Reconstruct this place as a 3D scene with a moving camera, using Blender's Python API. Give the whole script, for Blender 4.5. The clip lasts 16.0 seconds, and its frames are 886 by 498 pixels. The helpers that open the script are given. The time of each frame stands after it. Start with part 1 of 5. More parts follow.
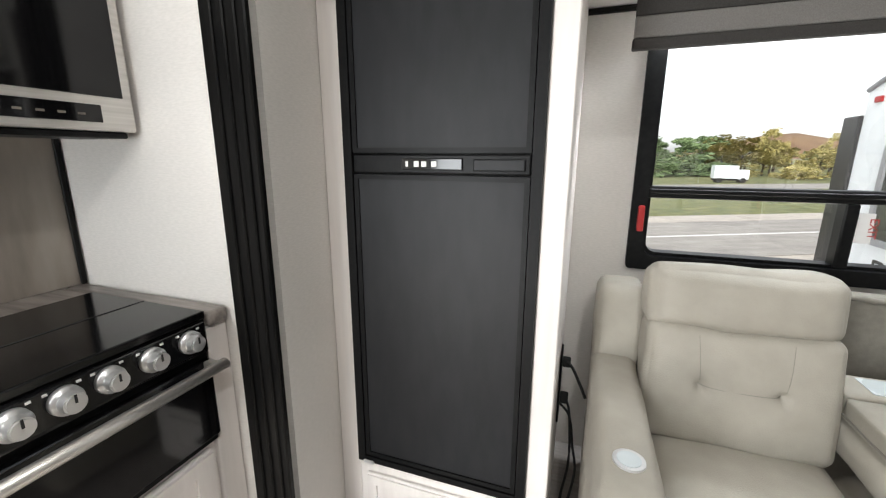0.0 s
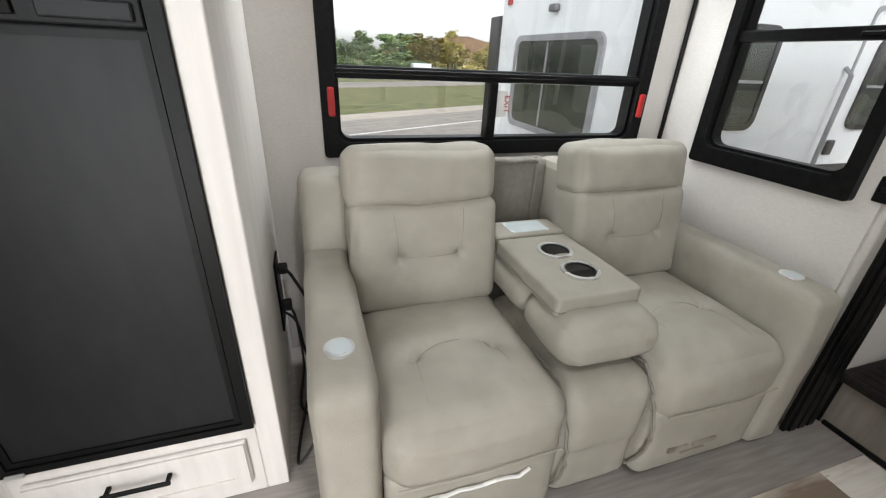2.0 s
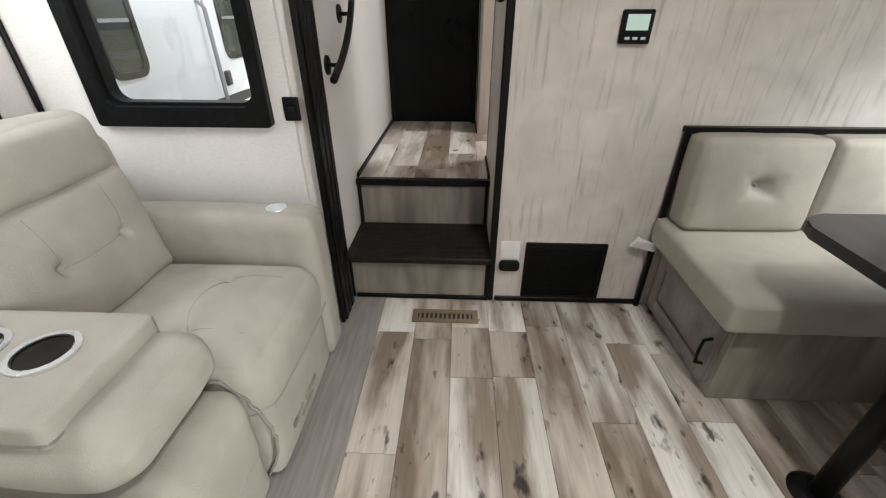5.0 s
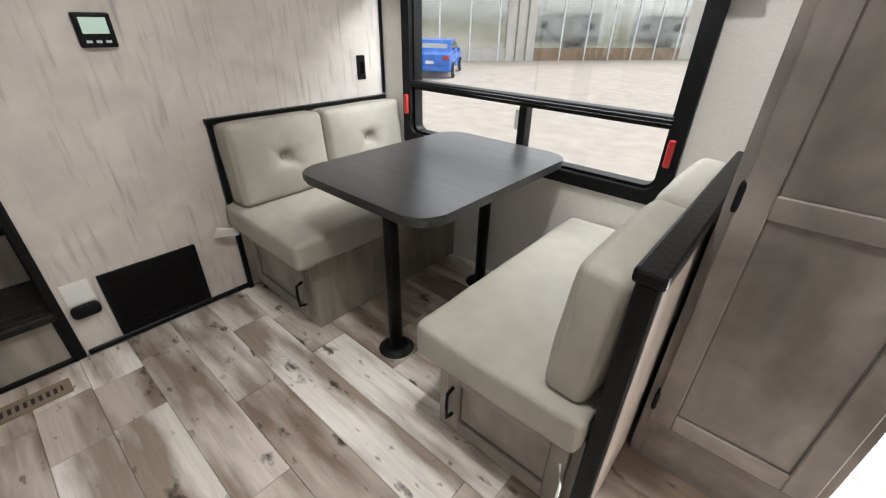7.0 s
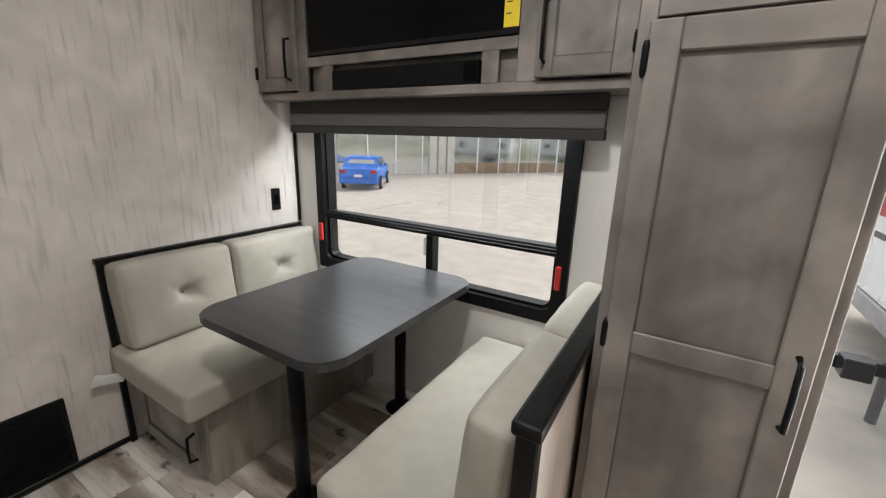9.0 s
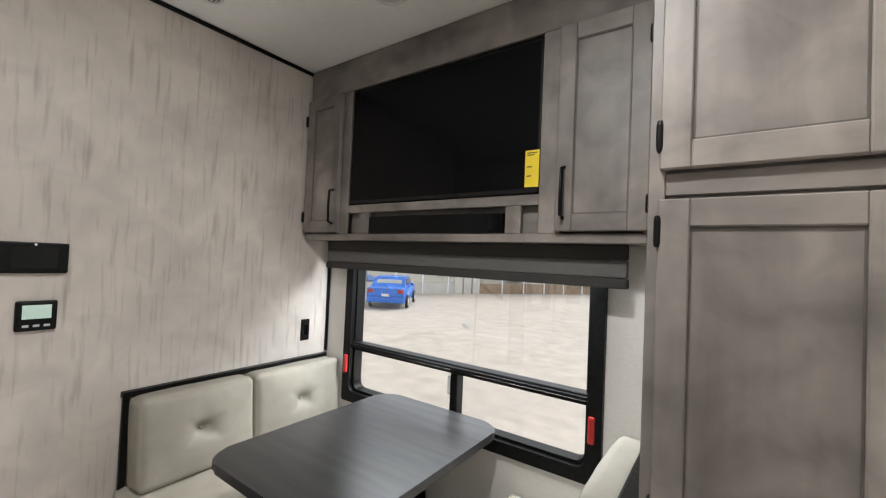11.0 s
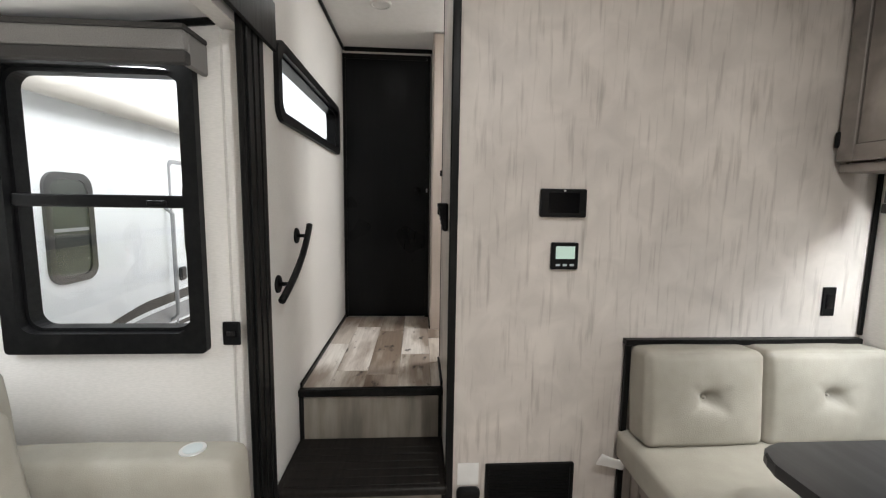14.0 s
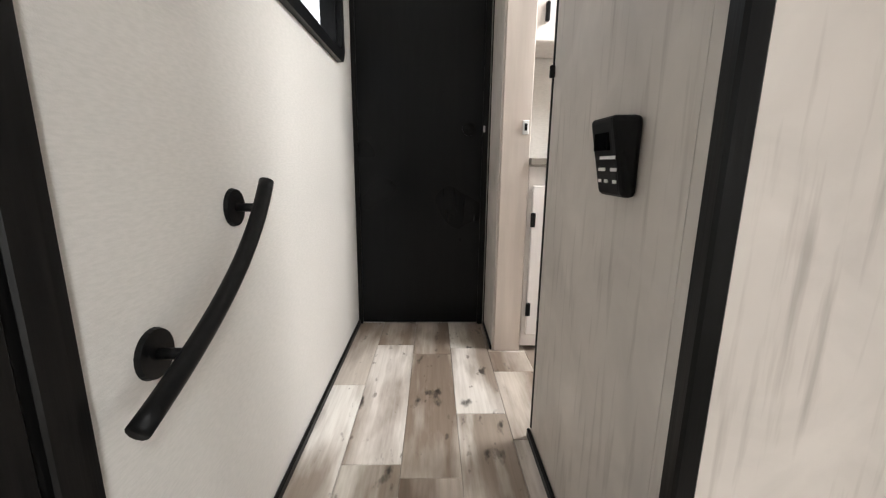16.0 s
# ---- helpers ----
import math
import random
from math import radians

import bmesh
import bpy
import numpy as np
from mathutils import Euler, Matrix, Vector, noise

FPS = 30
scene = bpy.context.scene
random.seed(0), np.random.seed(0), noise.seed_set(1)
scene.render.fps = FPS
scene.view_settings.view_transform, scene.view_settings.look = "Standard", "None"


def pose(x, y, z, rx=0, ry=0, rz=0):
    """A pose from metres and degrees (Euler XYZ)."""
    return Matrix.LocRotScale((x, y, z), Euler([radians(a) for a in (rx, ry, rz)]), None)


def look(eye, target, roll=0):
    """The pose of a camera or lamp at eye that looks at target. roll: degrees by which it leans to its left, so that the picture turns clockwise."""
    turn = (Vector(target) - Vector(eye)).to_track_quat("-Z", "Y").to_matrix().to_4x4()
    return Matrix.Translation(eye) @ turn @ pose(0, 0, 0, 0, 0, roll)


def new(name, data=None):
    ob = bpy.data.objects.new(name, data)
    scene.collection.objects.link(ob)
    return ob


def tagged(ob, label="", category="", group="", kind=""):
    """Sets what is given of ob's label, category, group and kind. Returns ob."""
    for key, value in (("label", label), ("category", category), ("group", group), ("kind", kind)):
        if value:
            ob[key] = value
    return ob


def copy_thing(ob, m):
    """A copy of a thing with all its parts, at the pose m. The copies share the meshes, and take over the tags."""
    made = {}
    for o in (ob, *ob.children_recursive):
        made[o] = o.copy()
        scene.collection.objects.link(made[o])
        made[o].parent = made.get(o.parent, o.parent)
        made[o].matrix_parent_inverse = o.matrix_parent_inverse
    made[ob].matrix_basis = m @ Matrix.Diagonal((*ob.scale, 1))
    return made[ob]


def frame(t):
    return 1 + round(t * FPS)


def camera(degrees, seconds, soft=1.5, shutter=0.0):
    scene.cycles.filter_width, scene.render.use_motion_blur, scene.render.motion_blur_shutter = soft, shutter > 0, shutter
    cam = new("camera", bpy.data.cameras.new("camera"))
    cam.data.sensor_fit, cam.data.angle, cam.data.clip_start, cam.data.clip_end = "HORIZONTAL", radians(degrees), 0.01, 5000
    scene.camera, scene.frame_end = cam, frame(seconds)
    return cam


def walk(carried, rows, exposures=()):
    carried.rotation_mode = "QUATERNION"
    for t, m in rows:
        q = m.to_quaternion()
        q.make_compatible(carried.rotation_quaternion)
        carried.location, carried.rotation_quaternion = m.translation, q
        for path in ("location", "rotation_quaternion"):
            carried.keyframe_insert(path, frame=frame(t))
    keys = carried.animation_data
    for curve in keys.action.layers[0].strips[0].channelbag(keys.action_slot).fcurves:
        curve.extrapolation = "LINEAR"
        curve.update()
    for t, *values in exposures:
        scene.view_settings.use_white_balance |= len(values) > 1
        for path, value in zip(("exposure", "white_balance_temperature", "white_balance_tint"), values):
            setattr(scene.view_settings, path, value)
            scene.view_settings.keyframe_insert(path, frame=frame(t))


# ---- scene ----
cam = camera(95.4, 16.0, soft=1.2)
PATH = [
    (0, (0.802, 0.794, 1.311), (0.157, 2.632, 0.86), 0.2),
    (0.5, (0.781, 0.817, 1.317), (0.519, 2.721, 0.764), 1.7),
    (1, (0.848, 0.828, 1.272), (0.889, 2.733, 0.665), 1.4),
    (1.5, (0.882, 0.853, 1.265), (1.228, 2.685, 0.54), 2.0),
    (2, (0.918, 0.919, 1.242), (1.505, 2.626, 0.382), 2.8),
    (2.5, (1.006, 0.991, 1.196), (1.707, 2.59, 0.219), 2.5),
    (3, (1.054, 1.05, 1.199), (1.841, 2.552, 0.139), 2.1),
    (3.5, (1.1, 1.09, 1.198), (2.062, 2.471, 0.117), 1.3),
    (4, (1.196, 1.137, 1.227), (2.451, 2.256, 0.144), 0.1),
    (4.5, (1.212, 1.127, 1.224), (2.79, 1.766, 0.173), -0.3),
    (5, (1.152, 1.041, 1.226), (2.873, 1.113, 0.21), 0.0),
    (7.5, (0.815, 0.811, 1.235), (1.829, -0.631, 0.29), 1.5),
    (8, (0.798, 0.784, 1.255), (1.776, -0.734, 0.396), 1.6),
    (8.5, (0.797, 0.767, 1.304), (1.776, -0.82, 0.582), 1.8),
    (9, (0.783, 0.769, 1.349), (1.782, -0.883, 0.826), 1.8),
    (9.5, (0.771, 0.784, 1.379), (1.784, -0.917, 1.09), 1.7),
    (12, (0.797, 0.79, 1.453), (2.225, -0.6, 1.626), 1.2),
    (12.5, (0.829, 0.823, 1.439), (2.531, -0.224, 1.516), 1.3),
    (13, (0.876, 0.881, 1.418), (2.768, 0.233, 1.37), 1.3),
    (13.5, (0.99, 0.922, 1.385), (2.963, 0.627, 1.237), 1.0),
    (14, (1.239, 1.01, 1.376), (3.222, 0.887, 1.148), 0.9),
    (14.5, (1.466, 1.049, 1.352), (3.446, 1.004, 1.073), 1.0),
    (15, (1.793, 1.057, 1.343), (3.767, 1.043, 1.02), 1.2),
    (15.5, (2.06, 1.099, 1.328), (4.025, 1.085, 0.953), 1.0),
    (16, (2.333, 1.186, 1.302), (4.29, 1.137, 0.889), 0.7),
]
EXPOSURES = [(0, 1.12), (1.5, 0.8), (3, 0.78), (4.5, 0.98), (5, 1.2), (7.5, 1.15), (8.5, 1.03), (9.5, 0.93), (12, 1.22), (13, 1.24), (14.5, 1.2), (15.5, 1.48), (16, 1.68)]
walk(cam, [(t, look(eye, target, roll)) for t, eye, target, roll in PATH], [(t, stops, 6400, 8) for t, stops in EXPOSURES])

# ---- daylight and lamps ----
world = bpy.data.worlds.new("overcast_sky")
scene.world = world
world.use_nodes = True
wn = world.node_tree.nodes
sky = wn.new("ShaderNodeTexSky")
sky.sky_type, sky.sun_disc = "NISHITA", False
sky.sun_elevation, sky.sun_rotation = radians(38), radians(200)
sky.air_density, sky.dust_density = 1.0, 2.0
soft_sky = wn.new("ShaderNodeHueSaturation")
soft_sky.inputs["Saturation"].default_value = 0.15
world.node_tree.links.new(sky.outputs[0], soft_sky.inputs["Color"])
world.node_tree.links.new(soft_sky.outputs[0], wn["Background"].inputs[0])
wn["Background"].inputs[1].default_value = 0.15

sun = new("sun", bpy.data.lights.new("sun", "SUN"))
sun.data.energy, sun.data.angle, sun.data.color = 1.0, radians(25), (1, 0.96, 0.9)
sun.matrix_world = look((0, 0, 0), (0.25, 0.75, -0.62))


def area(name, eye, target, w, h, watts, color=(1, 1, 1)):
    ob = new(name, bpy.data.lights.new(name, "AREA"))
    ob.data.shape, ob.data.size, ob.data.size_y = "RECTANGLE", w, h
    ob.data.energy, ob.data.color = watts, color
    ob.matrix_world = look(eye, target)
    return ob


# Sky light that comes in by the entry door, under the window valances and by the bathroom
area("entry_daylight", (-0.28, -0.84, 1.0), (0.9, 0.75, 0.4), 0.6, 1.7, 26, (0.96, 0.98, 1))
area("sofa_window_daylight", (1.67, 2.47, 1.735), (1.67, 1.5, 0.35), 1.3, 0.08, 9, (0.94, 0.97, 1))
area("dinette_window_daylight", (1.83, -0.765, 1.415), (1.83, -0.2, 0.3), 1.2, 0.06, 12, (0.93, 0.97, 1))
area("bathroom_daylight", (3.7, 0.0, 2.3), (3.7, 0.5, 0.5), 0.5, 0.4, 11)
area("entry_ground_light", (-0.1, -0.98, 0.1), (1.3, 0.3, 2.45), 0.6, 0.25, 14, (1, 0.97, 0.93))
area("sofa_window_ground_light", (1.67, 2.70, 0.78), (1.67, 1.2, 2.2), 1.3, 0.2, 8, (1, 0.97, 0.93))
area("dinette_window_ground_light", (1.85, -0.99, 0.46), (1.95, 0.4, 2.1), 1.2, 0.2, 9, (1, 0.97, 0.93))
area("side_window_daylight", (2.535, 2.0, 1.79), (0.1, 1.8, 0.9), 0.5, 0.06, 3.5, (0.93, 0.97, 1))
# Added fill from the ceiling pucks; the strong one hangs out of view
for lx, ly, watts in ((1.15, 0.45, 10.5), (3.28, 1.21, 0.2), (3.64, 1.23, 0.15)):
    lamp = area("puck_lamp", (lx, ly, 2.455), (lx, ly, 0), 0.11, 0.11, watts, (1, 0.98, 0.96))
    lamp.data.shape = "DISK"

# ---- materials ----


def mat(name, c1, c2=None, rough=0.5, scale=(8, 8, 8), bump=0.0, metal=0.0, fine=None, detail=5, big=0.25, vary=0.0, lo=0.35, hi=0.65, fs=6.0, spec=0.5, mottle=0.0):
    """A surface of two tones: grain at scale, clouds at a tenth of it, fine relief."""
    m = bpy.data.materials.new(name)
    m.use_nodes = True
    n, l = m.node_tree.nodes, m.node_tree.links
    p = n["Principled BSDF"]
    p.inputs["Roughness"].default_value, p.inputs["Metallic"].default_value = rough, metal
    p.inputs["Specular IOR Level"].default_value = spec
    c2 = c2 or tuple(0.86 * v for v in c1)
    co = n.new("ShaderNodeTexCoord")
    mp = n.new("ShaderNodeMapping")
    mp.inputs["Scale"].default_value = scale
    l.new(co.outputs["Object"], mp.inputs["Vector"])
    nz = n.new("ShaderNodeTexNoise")
    nz.inputs["Scale"].default_value, nz.inputs["Detail"].default_value = 1.0, detail
    if vary:
        info = n.new("ShaderNodeObjectInfo")
        nz.noise_dimensions = "4D"
        mul = n.new("ShaderNodeMath")
        mul.operation = "MULTIPLY"
        mul.inputs[1].default_value = 40
        l.new(info.outputs["Random"], mul.inputs[0])
        l.new(mul.outputs[0], nz.inputs["W"])
    l.new(mp.outputs[0], nz.inputs["Vector"])
    ramp = n.new("ShaderNodeValToRGB")
    ramp.color_ramp.elements[0].position, ramp.color_ramp.elements[1].position = lo, hi
    ramp.color_ramp.elements[0].color, ramp.color_ramp.elements[1].color = (*c1, 1), (*c2, 1)
    l.new(nz.outputs["Fac"], ramp.inputs[0])
    cloud = n.new("ShaderNodeTexNoise")
    cloud.inputs["Scale"].default_value = 2.2
    l.new(co.outputs["Object"], cloud.inputs["Vector"])
    shade = n.new("ShaderNodeMapRange")
    shade.inputs["From Min"].default_value, shade.inputs["From Max"].default_value = 0.3, 0.7
    shade.inputs["To Min"].default_value, shade.inputs["To Max"].default_value = 1 - big, 1 + big * 0.4
    l.new(cloud.outputs["Fac"], shade.inputs[0])
    mix = n.new("ShaderNodeMix")
    mix.data_type, mix.blend_type = "RGBA", "MULTIPLY"
    mix.inputs["Factor"].default_value = 1.0
    l.new(ramp.outputs[0], mix.inputs[6])
    l.new(shade.outputs[0], mix.inputs[7])
    last = mix.outputs[2]
    if vary:
        tone = n.new("ShaderNodeMapRange")
        tone.inputs["To Min"].default_value, tone.inputs["To Max"].default_value = 1 - vary, 1 + vary
        l.new(info.outputs["Random"], tone.inputs[0])
        mix2 = n.new("ShaderNodeMix")
        mix2.data_type, mix2.blend_type = "RGBA", "MULTIPLY"
        mix2.inputs["Factor"].default_value = 1.0
        l.new(last, mix2.inputs[6])
        l.new(tone.outputs[0], mix2.inputs[7])
        last = mix2.outputs[2]
    if mottle:
        blot, span = n.new("ShaderNodeTexNoise"), n.new("ShaderNodeMapRange")
        blot.inputs["Scale"].default_value, blot.inputs["Detail"].default_value, blot.inputs["Distortion"].default_value = 7.0, 7.0, 0.6
        l.new(co.outputs["Object"], blot.inputs["Vector"])
        span.inputs["From Min"].default_value, span.inputs["From Max"].default_value = 0.32, 0.66
        span.inputs["To Min"].default_value, span.inputs["To Max"].default_value = 1 - mottle, 1 + mottle * 0.5
        l.new(blot.outputs["Fac"], span.inputs[0])
        mix3 = n.new("ShaderNodeMix")
        mix3.data_type, mix3.blend_type = "RGBA", "MULTIPLY"
        mix3.inputs["Factor"].default_value = 1.0
        l.new(last, mix3.inputs[6])
        l.new(span.outputs[0], mix3.inputs[7])
        last = mix3.outputs[2]
    l.new(last, p.inputs["Base Color"])
    rr = n.new("ShaderNodeMapRange")
    rr.inputs["To Min"].default_value, rr.inputs["To Max"].default_value = max(0.02, rough - 0.08), min(1, rough + 0.08)
    l.new(cloud.outputs["Fac"], rr.inputs[0])
    l.new(rr.outputs[0], p.inputs["Roughness"])
    if bump:
        b = n.new("ShaderNodeBump")
        b.inputs["Strength"].default_value, b.inputs["Distance"].default_value = bump, 0.004
        src = nz
        if fine:
            src = n.new("ShaderNodeTexNoise")
            src.inputs["Scale"].default_value, src.inputs["Detail"].default_value = fine, fs
            l.new(co.outputs["Object"], src.inputs["Vector"])
        l.new(src.outputs["Fac"], b.inputs["Height"])
        l.new(b.outputs[0], p.inputs["Normal"])
    return m


def plank_mat(name, tones, rough=0.42, along="X"):
    """Vinyl planks: each of its own tone, with grain along it, smoky stains and dark knots."""
    m = bpy.data.materials.new(name)
    m.use_nodes = True
    n, l = m.node_tree.nodes, m.node_tree.links
    p = n["Principled BSDF"]
    p.inputs["Roughness"].default_value = rough
    co, info = n.new("ShaderNodeTexCoord"), n.new("ShaderNodeObjectInfo")
    tone = n.new("ShaderNodeValToRGB")
    cr = tone.color_ramp
    cr.interpolation = "CONSTANT"
    while len(cr.elements) < len(tones):
        cr.elements.new(0.5)
    for i, c in enumerate(tones):
        cr.elements[i].position, cr.elements[i].color = i / len(tones), (*c, 1)
    l.new(info.outputs["Random"], tone.inputs[0])
    shift = n.new("ShaderNodeMath")
    shift.operation = "MULTIPLY"
    shift.inputs[1].default_value = 57
    l.new(info.outputs["Random"], shift.inputs[0])

    def grain(scale, detail, lo, hi, dark, rgb):
        mp, nz, rp = n.new("ShaderNodeMapping"), n.new("ShaderNodeTexNoise"), n.new("ShaderNodeValToRGB")
        mp.inputs["Scale"].default_value = scale
        nz.noise_dimensions = "4D"
        nz.inputs["Scale"].default_value, nz.inputs["Detail"].default_value = 1, detail
        l.new(co.outputs["Object"], mp.inputs[0])
        l.new(mp.outputs[0], nz.inputs["Vector"])
        l.new(shift.outputs[0], nz.inputs["W"])
        rp.color_ramp.elements[0].position, rp.color_ramp.elements[1].position = lo, hi
        rp.color_ramp.elements[0].color = (*rgb, 1)
        rp.color_ramp.elements[1].color = (1, 1, 1, 1)
        l.new(nz.outputs["Fac"], rp.inputs[0])
        mx = n.new("ShaderNodeMix")
        mx.data_type, mx.blend_type = "RGBA", "MULTIPLY"
        mx.inputs["Factor"].default_value = dark
        l.new(dark_on[0], mx.inputs[6])
        l.new(rp.outputs[0], mx.inputs[7])
        dark_on[0] = mx.outputs[2]
        return nz

    dark_on = [tone.outputs[0]]
    a, b = (1, 9) if along == "X" else (9, 1)
    grain((1.7 * a, 0.9 * b, 6), 6, 0.41, 0.57, 0.95, (0.37, 0.31, 0.265))
    fibre = grain((5 * a, 5 * b * 2.2, 30), 4, 0.3, 0.6, 0.35, (0.55, 0.5, 0.46))
    grain((7, 15, 9), 4, 0.31, 0.38, 0.95, (0.09, 0.08, 0.075))
    grain((16, 34, 20), 5, 0.30, 0.36, 0.7, (0.2, 0.17, 0.15))
    l.new(dark_on[0], p.inputs["Base Color"])
    bp = n.new("ShaderNodeBump")
    bp.inputs["Strength"].default_value, bp.inputs["Distance"].default_value = 0.15, 0.002
    l.new(fibre.outputs["Fac"], bp.inputs["Height"])
    l.new(bp.outputs[0], p.inputs["Normal"])
    return m


def glass_mat(name, tint=(1, 1, 1), gloss=0.06):
    m = bpy.data.materials.new(name)
    m.use_nodes = True
    n, l = m.node_tree.nodes, m.node_tree.links
    n.remove(n["Principled BSDF"])
    tr, gl, mx = n.new("ShaderNodeBsdfTransparent"), n.new("ShaderNodeBsdfGlossy"), n.new("ShaderNodeMixShader")
    tr.inputs[0].default_value = (*tint, 1)
    gl.inputs["Roughness"].default_value = 0.02
    mx.inputs[0].default_value = gloss
    l.new(tr.outputs[0], mx.inputs[1])
    l.new(gl.outputs[0], mx.inputs[2])
    l.new(mx.outputs[0], n["Material Output"].inputs[0])
    return m


def glow_mat(name, c, strength):
    m = mat(name, c, c, 0.4, big=0)
    p = m.node_tree.nodes["Principled BSDF"]
    p.inputs["Emission Color"].default_value, p.inputs["Emission Strength"].default_value = (*c, 1), strength
    return m


